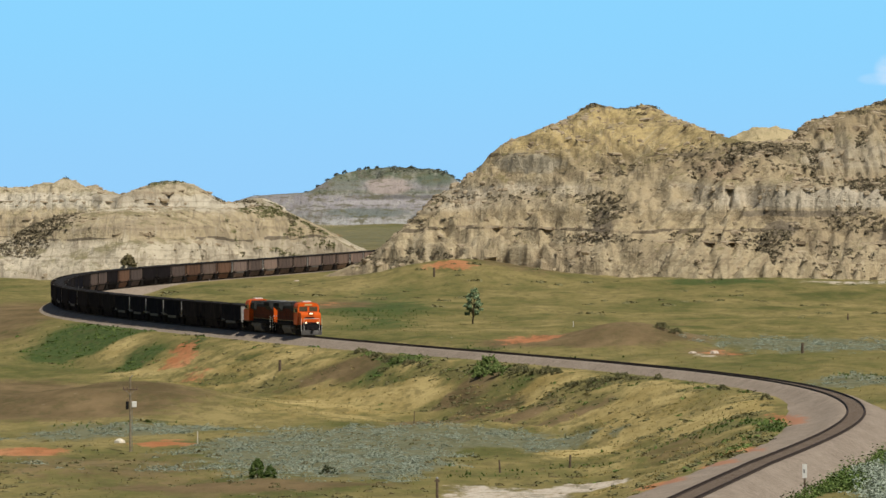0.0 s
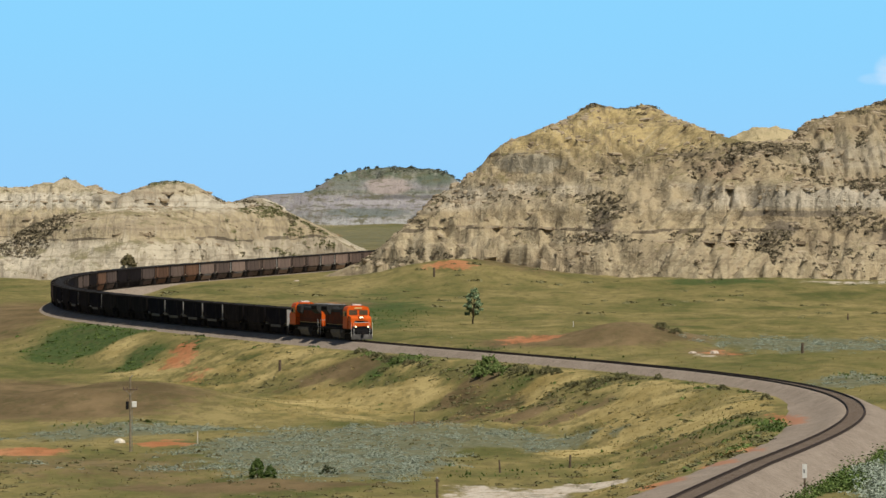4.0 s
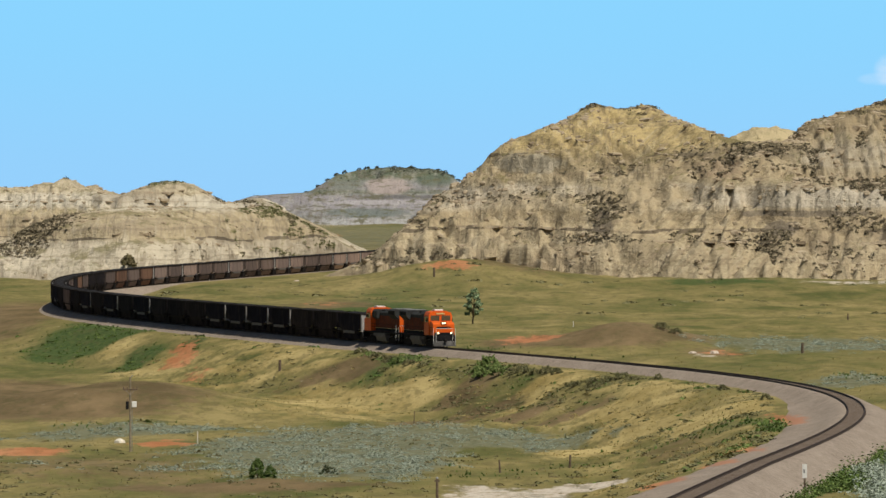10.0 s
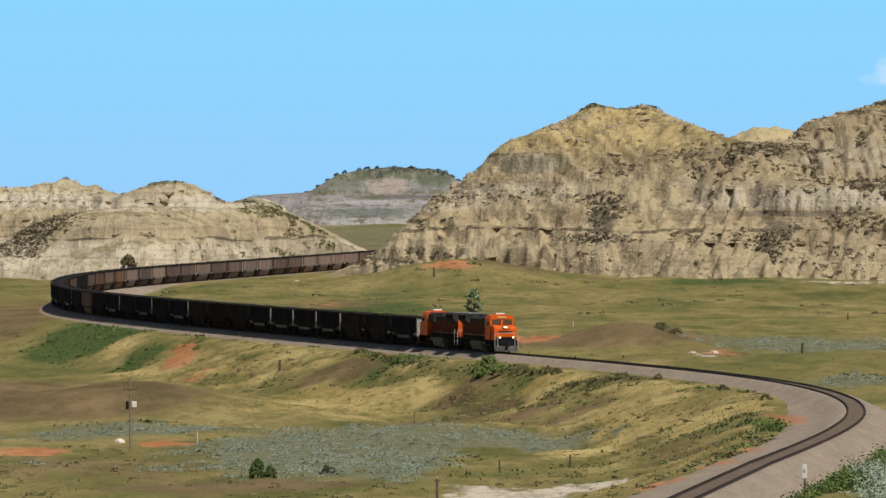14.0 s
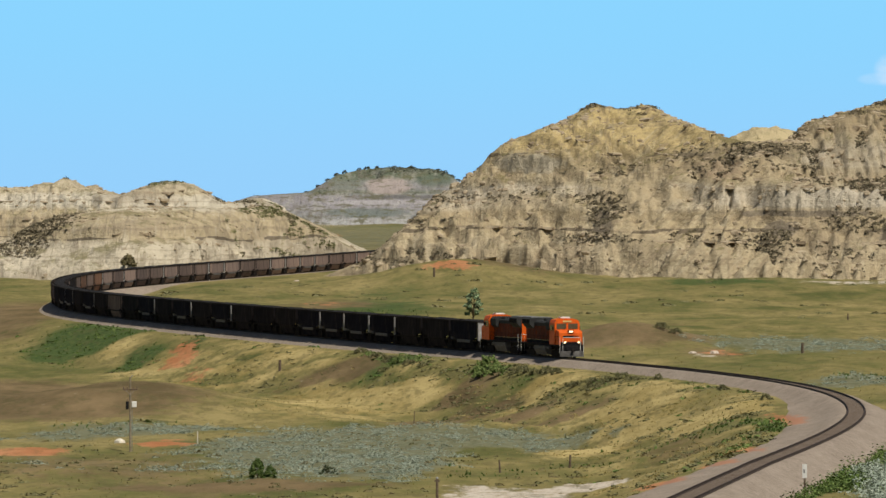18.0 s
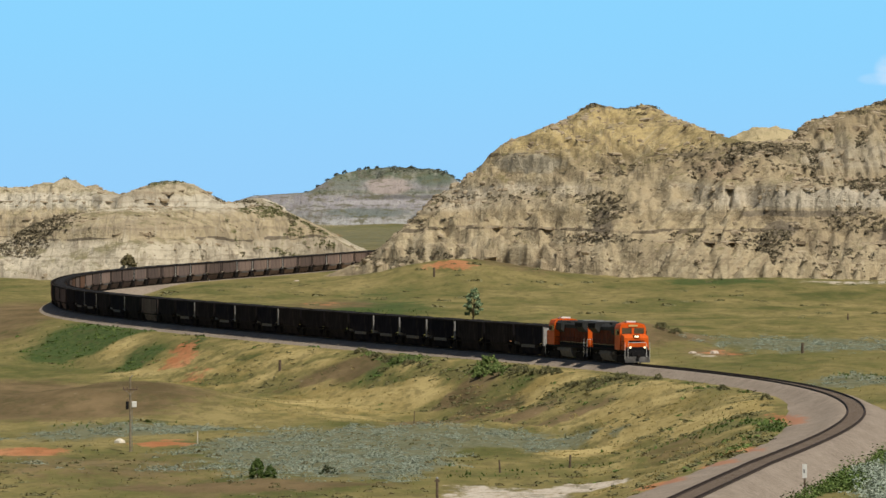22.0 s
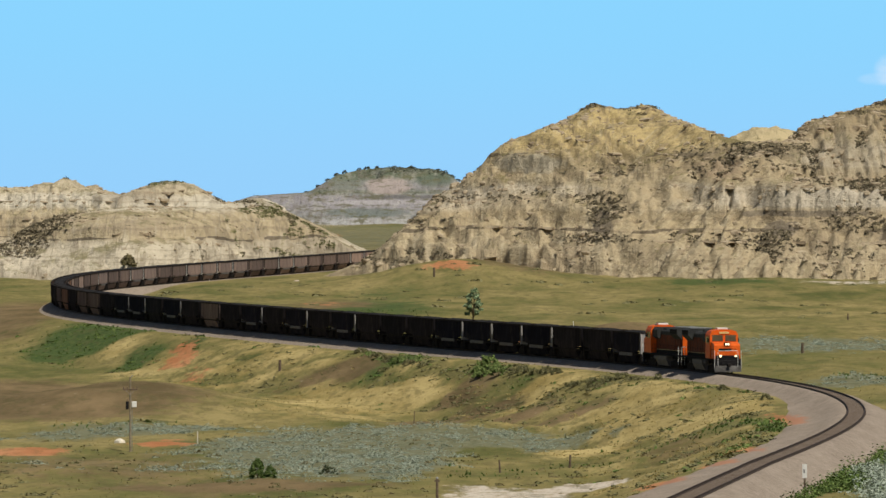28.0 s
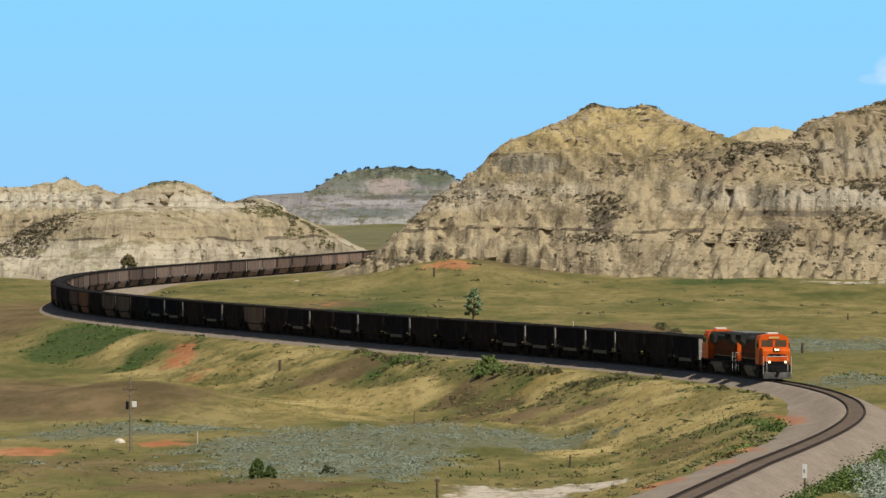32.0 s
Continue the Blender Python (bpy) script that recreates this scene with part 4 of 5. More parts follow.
    pick = (off_track(x, y) < -14) & (pale < 0.4) & (red < 0.4) & (fbm(x / 5, y / 14, 3, 121) + 0.15 * rng.normal(size=5200) > 0.22) & (rng.random(5200) < 0.5)
    x, y = x[pick], y[pick]
    r = 0.16 + 0.42 * rng.random(len(x)) ** 2.2
    olive = rng.random(len(x)) < 0.55
    for name, sel, mat, label in (("olive_brush", olive, "olive_dark", "low olive brush over the valley floor"), ("brown_brush", ~olive, "olive_bush", "low brown brush over the valley floor")):
        me = foliage_mesh(name, lay(x[sel], y[sel], 0.04), r[sel] * 1.5, r[sel] * 0.8, 36, 0.11, M[mat], rng)
        tagged(new(name, me), label, "brush", kind="stuff")
    # dark tufts dotted over the meadow
    x, y = strewn(420, 1180, 1480, rng)
    pick = (off_track(x, y) > 8) & (fbm(x / 14, y / 40, 3, 103) + 0.2 * rng.normal(size=420) > 0.2)
    r = 0.35 + 0.75 * rng.random(pick.sum()) ** 2
    me = foliage_mesh("meadow_brush", lay(x[pick], y[pick], 0.05), r * 2.2, r * 0.6, 40, 0.16, M["olive_dark"], rng)
    tagged(new("meadow_brush", me), "small dark shrubs dotted over the meadow", "brush", kind="stuff")


scatter_plants()


SPURS = {"east": east_spurs, "west": west_spurs}


def hill_brush():
    rng = np.random.default_rng(19)
    spots = [(35, 1539, 3, 10, 1.2), (70, 1498, 3.5, 9, 1.2), (50, 1556, 12, 6, 0.3), (66, 1541, 12, 6, 0.45), (94, 1510, 7, 14, 0.9), (-100, 1668, 7, 20, 1.0), (92, 1562, 12, 28, 0.38), (-96, 1652, 9, 14, 0.9), (-91, 1666, 8, 12, 0.7), (-44, 1745, 7, 20, 0.6), (80, 1535, 3, 12, 0.5)]
    for fz, x0, x1, y0, y1, n, name in ((east_hill_z, -20, 108, 1470, 1640, 44000, "east"), (west_hill_z, -112, -16, 1610, 1790, 20000, "west")):
        x, y = x0 + (x1 - x0) * rng.random(n), y0 + (y1 - y0) * rng.random(n)
        z = fz(x, y)
        steep = np.abs(fz(x, y + 0.8) - fz(x, y - 0.8)) / 1.6
        field = fbm((x + 0.5 * (y - y0)) / 10, z / 3.2, 4, 211, 0.6)
        spot = sum(s * blob(x, y, cx, cy, rx, ry) for cx, cy, rx, ry, s in spots)
        pick = (z > ground_z(x, y) + 0.3) & (field - 0.06 * np.clip(SPURS[name](x, z), -5, 4) + spot + 0.08 * rng.normal(size=n) - 0.25 * smooth(33, 35, z) * smooth(43.0, 41.5, z) + 0.5 * smooth(42.0, 42.8, z) - 0.10 * np.clip(steep - 1.0, 0, 3) > (0.33 if name == "east" else 0.52))
        r = 0.22 + 0.6 * rng.random(pick.sum()) ** 2.6
        r = r * (1 + 0.7 * np.clip(spot[pick], 0, 1))
        at = np.stack([x[pick], y[pick], z[pick] - 0.1], -1)
        me = foliage_mesh("hill_brush", at, r * 1.4, r * 0.8, 18, 0.18, M["brush"], rng)
        tagged(new("hill_brush", me), "dark dry brush in the gullies of the " + name + "ern clay hill", "brush", kind="stuff")
    # green growth on the western bluff: in the saddle and over the knob's cap
    x, y = -76 + 52 * rng.random(15000), 1660 + 130 * rng.random(15000)
    z = west_hill_z(x, y)
    near = np.maximum(blob(x, z, -42, 19.6, 7, 1.9), 0.9 * blob(x, z, -68.5, 26.2, 4.5, 1.1) + 0.75 * blob(x, z, -33, 14.5, 6, 2.5))
    hollow = smooth(-56, -50, x) * smooth(-0.6, -2.2, west_spurs(x, z)) * smooth(4, 7, z) * (z > ground_z(x, y) + 0.4)
    pick = np.maximum(near, 0.62 * hollow) * (0.7 + fbm(x / 3, y / 6, 3, 241)) > 0.36
    r = 0.25 + 0.5 * rng.random(pick.sum()) ** 2
    me = foliage_mesh("hill_shrubs", np.stack([x[pick], y[pick], z[pick] - 0.1], -1), r * 1.4, r * 0.6, 18, 0.19, M["hill_green"], rng, 0.0, 0.6)
    tagged(new("hill_shrubs", me), "olive-green shrubs in the saddle of the western bluff", "brush", kind="stuff")
    x, y = -95 + 108 * rng.random(9000), 3340 + 170 * rng.random(9000)
    z = butte_z(x, y)
    pick = (fbm(x / 15, z / 6, 4, 231) + 0.15 * rng.normal(size=9000) + 0.035 * (z - 34) > 0.36) & (z > 18)
    r = 0.45 + 0.6 * rng.random(pick.sum()) ** 2
    me = foliage_mesh("butte_brush", np.stack([x[pick], y[pick], z[pick] - 0.2], -1), r * 1.3, r, 14, 0.30, M["hazed_scrub"], rng)
    tagged(new("butte_brush", me), "dark green scrub on the distant butte, with haze painted in", "brush", kind="stuff")


hill_brush()


def rubble(name, fz, x0, x1, y0, y1, count, size, label, seed):
    """Loose clay blocks and stones strewn over a slope."""
    rng = np.random.default_rng(seed)
    x, y = x0 + (x1 - x0) * rng.random(count), y0 + (y1 - y0) * rng.random(count)
    z = fz(x, y)
    pick = (z > ground_z(x, y) + 0.2) & (fbm(x / 7, z / 2.5, 3, seed) > -0.05)
    at = np.stack([x[pick], y[pick], z[pick]], -1)
    ico = bmesh.new()
    bmesh.ops.create_icosphere(ico, subdivisions=1, radius=1.0)
    tri = np.array([[tuple(v.co) for v in f.verts] for f in ico.faces])
    ico.free()
    n = len(at)
    r = size * (0.35 + rng.random(n) ** 3)
    key = np.round(tri * 10).sum(-1).astype(int)
    jag = 0.65 + 0.6 * lattice(key[None] + 0 * np.arange(n)[:, None, None], np.arange(n)[:, None, None] * 7 + 0 * key[None], seed)
    shape = tri[None] * jag[..., None] * np.stack([1.3 + 0.8 * rng.random(n), 1 + 0 * r, 0.6 + 0.4 * rng.random(n)], -1)[:, None, None, :]
    co = at[:, None, None, :] + shape * r[:, None, None, None]
    return tagged(new(name, mesh_from(name, co.reshape(-1, 3), 3, M["ledge"])), label, "rubble", kind="stuff")


def ledges(name, fz, runs, label, seed):
    """Broken slabs of harder rock that stand out of the clay along level lines."""
    rng = np.random.default_rng(seed)
    bm = bmesh.new()
    for z, x0, x1, gap, y0, *deep in runs:
        x = x0
        while x < x1:
            w = 0.8 + 2.4 * rng.random()
            zc = z + 0.5 * float(fbm(np.array(x / 14), np.array(z), 2, seed)) + 0.15 * rng.normal()
            ys = np.arange(y0, y0 + 130, 0.5)
            i = int(np.argmax(fz(ys * 0 + x, ys) > zc))
            if i and rng.random() > gap:
                h, d = 0.25 + 0.45 * rng.random(), 1.6 + rng.random()
                out = deep[0] if deep else 0.0
                d, w = d + out, w + 0.8 * out
                m = Matrix.Translation((x + w / 2, ys[i] + d / 2 - 0.45 - out - 0.35 * rng.random(), zc)) @ Euler((0.1 * rng.normal(), 0.05 * rng.normal(), 0.25 * rng.normal())).to_matrix().to_4x4() @ Matrix.Diagonal((w, d, h, 1))
                r = bmesh.ops.create_cube(bm, size=1.0, matrix=m)
                for v in r["verts"]:
                    v.co += Vector(rng.normal(size=3) * 0.13)
            x += w * (0.7 + 0.8 * rng.random())
    ob = part(name, bm, M["ledge"])
    return tagged(ob, label, "rock ledge", kind="stuff")


M["ledge"] = two_tone("ledge_sandstone", (0.30, 0.235, 0.155), (0.46, 0.385, 0.275), 0.6, 0.95, bump=0.8, dist=0.15)
ledges("rock_ledges", east_hill_z, [(15.2, -8, 34, 0.12, 1480), (12.4, 44, 96, 0.3, 1450), (21.0, -2, 24, 0.5, 1490), (23.5, 56, 100, 0.2, 1460), (26.0, 62, 100, 0.45, 1460), (31.5, 34, 74, 0.3, 1480), (9.0, 2, 40, 0.6, 1470),
                                      (36.5, 82, 100, 0.4, 1480), (39.0, 38, 52, 0.5, 1500), (24.2, 58, 80, 0.55, 1460, 0.3)], "dark weathered sandstone ledges standing out of the clay slope", 5)
ledges("rock_ledges", west_hill_z, [(13.5, -92, -60, 0.45, 1590), (17.5, -110, -90, 0.4, 1600), (21.5, -112, -66, 0.3, 1640), (24.0, -76, -60, 0.4, 1650)], "weathered sandstone ledges on the pale bluff", 6)
rubble("clay_rubble", east_hill_z, -20, 106, 1468, 1640, 5200, 0.55, "loose clay blocks strewn over the eastern slope", 15)
rubble("clay_rubble", west_hill_z, -112, -16, 1605, 1790, 2600, 0.5, "loose clay blocks strewn over the western bluff", 16)


def tree(name, x, y, z, height, width, label, seed, leaf="juniper", low=0.15, clumps=16, category="tree", bulk=1.0):
    """Tapered trunk with limbs, and a crown of leaf clumps with gaps."""
    rng = np.random.default_rng(seed)
    ob = new(name)
    ob.location = (x, y, z - 0.1)
    bm = bmesh.new()
    lean = rng.normal(size=2) * 0.03 * height
    rod(bm, (0, 0, 0), (lean[0], lean[1], height * 0.82), 0.028 * height * (0.5 if category == "bush" else 0.9), 8, 0.008 * height)
    tips = []
    for k in range(clumps):
        f = low + (0.92 - low) * (k + rng.random()) / clumps
        a = k * 2.4 + rng.random()
        slim = math.sin(math.pi * min(1.0, 0.12 + 0.86 * f)) ** 0.8 if category == "tree" and low > 0.1 else (1.05 - f) ** 0.55
        reach = width * 0.5 * slim * (0.65 + 0.45 * rng.random())
        root = Vector((lean[0] * f, lean[1] * f, height * f * 0.9))
        tip = root + Vector((math.cos(a) * reach, math.sin(a) * reach, height * (0.10 * rng.random() + (0.14 if low > 0.1 else 0.0)) + 0.1 * reach))
        rod(bm, root, tip, 0.008 * height * (1.2 - f), 5, 0.003 * height)
        tips.append(tip)
    tips.append(Vector((lean[0], lean[1], height * 0.86)))
    part("trunk", bm, M["bark"], ob)
    at = np.array([tuple(t) for t in tips]) - np.array([0, 0, 0.05 * height])
    r = (0.10 * height + 0.06 * height * rng.random(len(at))) * (width / height) ** 0.5 * (1.45 if category == "bush" else 1.0)
    me = foliage_mesh("crown", at, r, r * 1.35, 180 if category == "bush" else 90, 0.065 * bulk * math.sqrt(max(height, 1.0)), M[leaf], rng, 0.0)
    crown = new("crown", me)
    crown.parent = ob
    return tagged(ob, label, category)


def on_ground(x, y):
    return float(ground_z(np.array(x, float), np.array(y, float)))


tree("tree", 4.8, 1160, on_ground(4.8, 1160), 5.4, 2.5, "slender dark green tree standing alone in the meadow", 3, "tree_leaf", 0.16, 30, "tree", 1.3)
tree("bush", -17.2, 660, on_ground(-17.2, 660), 2.0, 1.25, "rounded dark green bush in the sagebrush flat", 4, "shrub", 0.05, 24, "bush", 1.5)
tree("bush", -15.9, 657, on_ground(-15.9, 657), 1.2, 1.2, "small green bush beside a larger one", 5, "shrub", 0.05, 18, "bush", 1.5)
tree("bush", -10.8, 668, on_ground(-10.8, 668), 1.0, 1.8, "low dark grey-green bush among the sagebrush", 6, "juniper", 0.08, 10, "bush")
for k, (x, y, h, w) in enumerate([(30.8, 1003, 1.1, 2.6), (32.6, 1000, 0.9, 2.2)]):
    tree("bush", x, y, on_ground(x, y), h, w, "low dark green bush on top of the brown earth mound", 20 + k, "olive_dark", 0.04, 20, "bush")
for k, (x, y, h, w, kind) in enumerate([(5.6, 873.5, 2.1, 2.6, 0), (4.6, 872, 1.4, 1.8, 0), (6.7, 866, 1.5, 2.2, 0), (8.3, 861.5, 1.0, 1.3, 1), (9.6, 857.5, 1.2, 1.6, 1), (10.9, 852, 0.9, 1.2, 1), (12.4, 848, 1.0, 1.6, 1), (13.5, 844, 0.8, 1.3, 1),
                                  (17.2, 816.5, 0.8, 1.5, 1), (17.1, 808, 0.8, 1.9, 1), (18.9, 811, 0.7, 1.6, 1), (20.3, 810, 0.8, 1.7, 1), (21.6, 803, 0.6, 1.5, 1), (15.2, 821, 0.7, 1.6, 1), (-4.2, 917, 0.7, 2.0, 1), (-5.6, 924, 0.9, 2.2, 0), (-6.9, 930, 0.9, 2.0, 1), (-8.6, 941, 0.8, 2.3, 1), (-9.8, 950, 0.7, 1.8, 0), (-11.0, 959, 0.8, 2.2, 1), (-2.4, 909, 0.6, 1.8, 1), (-7.6, 921, 0.6, 1.6, 1), (24.1, 797.5, 0.8, 1.0, 1), (29.5, 749.5, 0.7, 1.0, 1), (32.3, 711.5, 0.8, 1.0, 1)]):
    tree("bush", x, y, on_ground(x, y) - 0.15, h * 1.05, w * 1.3, ("leafy bright green bush on the railway bank", "low dark olive shrub at the edge of the railway bank")[kind], 50 + k, ("bank_green", "olive_dark")[kind], 0.04, 16, "bush", 1.4)
bx, by = -71.6, 1619.6
tree("juniper_bush", bx, by, float(west_hill_z(np.array(bx), np.array(by))) - 0.9, 2.5, 3.4, "broad dark olive bush at the foot of the clay bluff", 31, "olive_bush", 0.0, 34, "bush", 2.0)
for k, (x, h, w) in enumerate([(-56, 3.0, 5.0), (-52.3, 4.0, 4.2), (-48.5, 4.6, 4.6), (-41.5, 3.6, 3.4), (-37.4, 4.4, 5.4), (-32.6, 3.8, 4.2), (-24, 3.6, 5.0), (-15.8, 4.2, 5.2), (-14.2, 3.0, 4.0), (-7.0, 3.2, 3.6),
                              (-2.4, 3.6, 5.0), (0.8, 4.0, 5.2), (4.2, 3.2, 5.0), (7.0, 3.0, 4.6), (-66, 2.6, 3.8), (-60.5, 3.2, 4.4)]):
    ys = np.arange(3400.0, 3640, 4)
    zs = butte_z(ys * 0 + x, ys)
    i = int(np.argmax((zs - EYE_H) / ys))
    tree("juniper", x, ys[i], zs[i] - 0.4, h * 0.42, w * 0.7, "dark juniper on the rim of the distant butte, with haze painted in", 50 + k, "hazed_juniper", 0.02, 14, "tree", 4.0)["group"] = "junipers on the butte"


# ---- posts, poles and signs ----
M["wood"] = two_tone("weathered_wood", (0.09, 0.065, 0.045), (0.16, 0.12, 0.085), 3.0, 0.9, bump=0.4)
M["grey_wood"] = two_tone("silvered_wood", (0.20, 0.165, 0.115), (0.30, 0.25, 0.18), 3.0, 0.9, bump=0.4)
M["grey_steel"] = two_tone("grey_steel", (0.20, 0.20, 0.20), (0.30, 0.30, 0.29), 3.0, 0.5, 0.4)
M["white"] = two_tone("white_enamel", (0.78, 0.77, 0.74), (0.68, 0.67, 0.63), 2.0, 0.5)
M["ceramic"] = two_tone("brown_insulator", (0.08, 0.05, 0.04), (0.13, 0.09, 0.07), 8.0, 0.3)
M["pale_stone"] = two_tone("cream_stone", (0.66, 0.61, 0.50), (0.78, 0.73, 0.62), 2.5, 0.9, bump=0.5, dist=0.04)
M["rock"] = two_tone("pale_rock", (0.46, 0.37, 0.29), (0.64, 0.55, 0.46), 2.5, 0.95, bump=0.8, dist=0.05)


def stand(name, x, y, label, category, turn=0.0, group=""):
    ob = new(name)
    ob.matrix_basis = pose(x, y, on_ground(x, y) - 0.02, 0, 0, turn)
    return tagged(ob, label, category, group)


def utility_pole(x, y, tall):
    ob = stand("utility_pole", x, y, "weathered wooden utility pole with crossarm and pale equipment box", "utility pole", 8)
    part("pole", rod(bmesh.new(), (0, 0, -0.5), (0, 0, tall), 0.125, 10, 0.09), M["grey_wood"], ob)
    arm = part("crossarm", box(bmesh.new(), -0.75, 0.75, -0.16, -0.04, tall - 1.35, tall - 1.2, 0.01), M["wood"], ob)
    for dx in (-0.68, -0.3, 0.3, 0.68):
        part("insulator", rod(bmesh.new(), (dx, -0.1, tall - 1.2), (dx, -0.1, tall - 0.98), 0.05, 8, 0.035), M["ceramic"], arm)
    part("brace", rod(bmesh.new(), (-0.5, -0.12, tall - 1.3), (0, -0.14, tall - 1.85), 0.02, 5), M["grey_steel"], ob)
    part("brace", rod(bmesh.new(), (0.5, -0.12, tall - 1.3), (0, -0.14, tall - 1.85), 0.02, 5), M["grey_steel"], ob)
    tr = part("transformer", rod(bmesh.new(), (-0.32, -0.05, tall - 3.3), (-0.32, -0.05, tall - 2.5), 0.16, 14), M["black"], ob, "dark cylindrical transformer")
    part("bushing", rod(bmesh.new(), (-0.32, -0.05, tall - 2.5), (-0.32, -0.05, tall - 2.25), 0.05, 8, 0.03), M["ceramic"], tr)
    cb = part("equipment_box", box(bmesh.new(), 0.14, 0.64, -0.22, 0.13, tall - 3.1, tall - 2.48, 0.03), M["white"], ob, "pale grey-white equipment box")
    part("box_door", box(bmesh.new(), 0.18, 0.60, -0.245, -0.22, tall - 3.06, tall - 2.52, 0.008), M["white"], cb)
    part("conduit", rod(bmesh.new(), (0.19, -0.02, 0), (0.19, -0.02, tall - 3.1), 0.03, 6), M["grey_steel"], ob)
    part("top_bracket", rod(bmesh.new(), (0, 0, tall - 0.1), (0.25, 0, tall + 0.25), 0.045, 6), M["grey_steel"], ob)
    return ob


utility_pole(-32.3, 735, 7.7)

pole2 = stand("marker_pole", -0.5, 608, "dark wooden pole with a short cross-piece", "pole")
part("pole", rod(bmesh.new(), (0, 0, -0.4), (0, 0, 2.0), 0.13, 10, 0.11), M["wood"], pole2)
part("cross_piece", box(bmesh.new(), -0.24, 0.24, -0.1, 0.1, 1.72, 1.84, 0.02), M["wood"], pole2)
part("cap", rod(bmesh.new(), (0, 0, 2.0), (0, 0, 2.12), 0.15, 10, 0.06), M["grey_steel"], pole2)

sign = stand("trackside_sign", 23.35, 459.5, "white trackside sign plate on a dark post beside the ballast", "sign")
part("post", rod(bmesh.new(), (0, 0, -0.4), (0, 0, 1.45), 0.06, 8), M["wood"], sign)
part("plate", box(bmesh.new(), -0.15, 0.15, -0.10, -0.065, 1.3, 2.2, 0.012), M["white"], sign, "narrow white enamel plate")
part("marking", box(bmesh.new(), -0.09, 0.02, -0.108, -0.102, 1.62, 1.86), M["grey_steel"], sign, "grey mark on the plate")

for x, y, tall, thick, tilt in ((5.4, 672, 1.25, 0.10, -4), (12.0, 674, 1.25, 0.12, 3), (-22.3, 973, 1.5, 0.22, 0), (-3.4, 833, 1.5, 0.05, 2), (-1.8, 1444, 1.9, 0.24, 0), (48.4, 958, 1.4, 0.22, 0), (25.6, 852, 0.9, 0.2, 0),
                                (66, 1160, 1.1, 0.14, 0)):
    f = stand("post", x, y, "short dark weathered wooden post standing in grass", "post", 0, "wooden posts in the grass")
    post = part("shaft", rod(bmesh.new(), (0, 0, -0.4), (math.sin(radians(tilt)) * tall, 0, tall), thick, 8, thick * 0.85), M["wood"], f)
for x, y, tall in ((-26.1, 757, 1.3), (20.5, 1120, 0.9), (-52.0, 1585, 1.6), (22.6, 476, 0.5)):
    f = stand("marker_stake", x, y, "thin pale marker stake", "stake", 0, "pale marker stakes")
    part("stake", rod(bmesh.new(), (0, 0, -0.3), (0, 0, tall), 0.05, 6), M["white"], f)


def boulder(x, y, w, d, h, label, seed, mat="rock"):
    rng = np.random.default_rng(seed)
    bm = bmesh.new()
    bmesh.ops.create_icosphere(bm, subdivisions=2, radius=1.0)
    for v in bm.verts:
        k = 0.75 + 0.4 * rng.random()
        v.co = Vector((v.co.x * w / 2 * k, v.co.y * d / 2 * k, max(v.co.z, -0.3) * h * k))
    ob = part("rock", bm, M[mat])
    ob.location = (x, y, on_ground(x, y) + 0.1 * h)
    return tagged(ob, label, "rock", "pale rocks")


boulder(-34.4, 757, 1.15, 0.8, 0.5, "pale cream rock slab lying in the sagebrush", 1, "pale_stone")
boulder(35.9, 942, 1.3, 1.6, 0.42, "pale boulder on reddish soil beside the track", 2)
boulder(33.2, 946, 1.2, 1.5, 0.26, "smaller pale boulder on reddish soil", 3)
boulder(-30.9, 1500, 1.3, 2.0, 0.4, "pale stone in the meadow inside the curve", 4)


# ---- train ----
LOCO, CAR, CARS = 22.3, 16.15, 66


def lamp_material(name, colour, strength):
    n = Nodes(name, 0.3)
    n.put(n.b.inputs["Emission Color"], colour)
    n.b.inputs["Emission Strength"].default_value = strength
    n.colour(colour)
    return n.m


def car_paint(name, a, b, metal=0.0):
    """Weathered car sides: streaks run down, coal dust gathers in blotches."""
    n = Nodes(name, 0.9, metal, 0.02)
    streak = n.noise(2.2, (1, 1, 0.12), 4, 0.6)
    blotch = n.noise(0.5, (1, 1, 1), 5, 0.65)
    c = n.mix(n.step(streak, 0.35, 0.7), a, b)
    c = n.mix(n.maths("MULTIPLY", n.step(blotch, 0.5, 0.75), 0.5), c, (0.07, 0.06, 0.055))
    rnd = n.t.nodes.new("ShaderNodeObjectInfo").outputs["Random"]
    c = n.mix(1.0, c, n.ramp(rnd, [(0.0, (0.72, 0.72, 0.74)), (1.0, (1.1, 1.06, 1.02))]), "MULTIPLY")
    n.colour(c).bump(streak, 0.2, 0.02)
    return n.m


M["aluminium"] = two_tone("dull_aluminium", (0.34, 0.33, 0.325), (0.46, 0.45, 0.44), 1.5, 0.5, 0.2)
# brownish base colour paints a tan reflection into the panes
M["glass"] = two_tone("cab_glass_tan_glare", (0.07, 0.055, 0.035), (0.11, 0.085, 0.05), 1.0, 0.12, spec=0.8)
# cab orange darkened to put the hood sides' shade into the paint
M["shaded_orange"] = two_tone("shade_orange_paint", (0.17, 0.036, 0.013), (0.09, 0.026, 0.014), 0.9, 0.7, spec=0.08)
M["plow"] = two_tone("dusty_plow", (0.05, 0.047, 0.045), (0.12, 0.115, 0.11), 2.0, 0.85)
M["cream"] = two_tone("cream_paint", (0.72, 0.55, 0.22), (0.62, 0.46, 0.18), 1.0, 0.5)
M["headlight"] = lamp_material("headlight_glass", (1.0, 0.80, 0.48), 3.0)
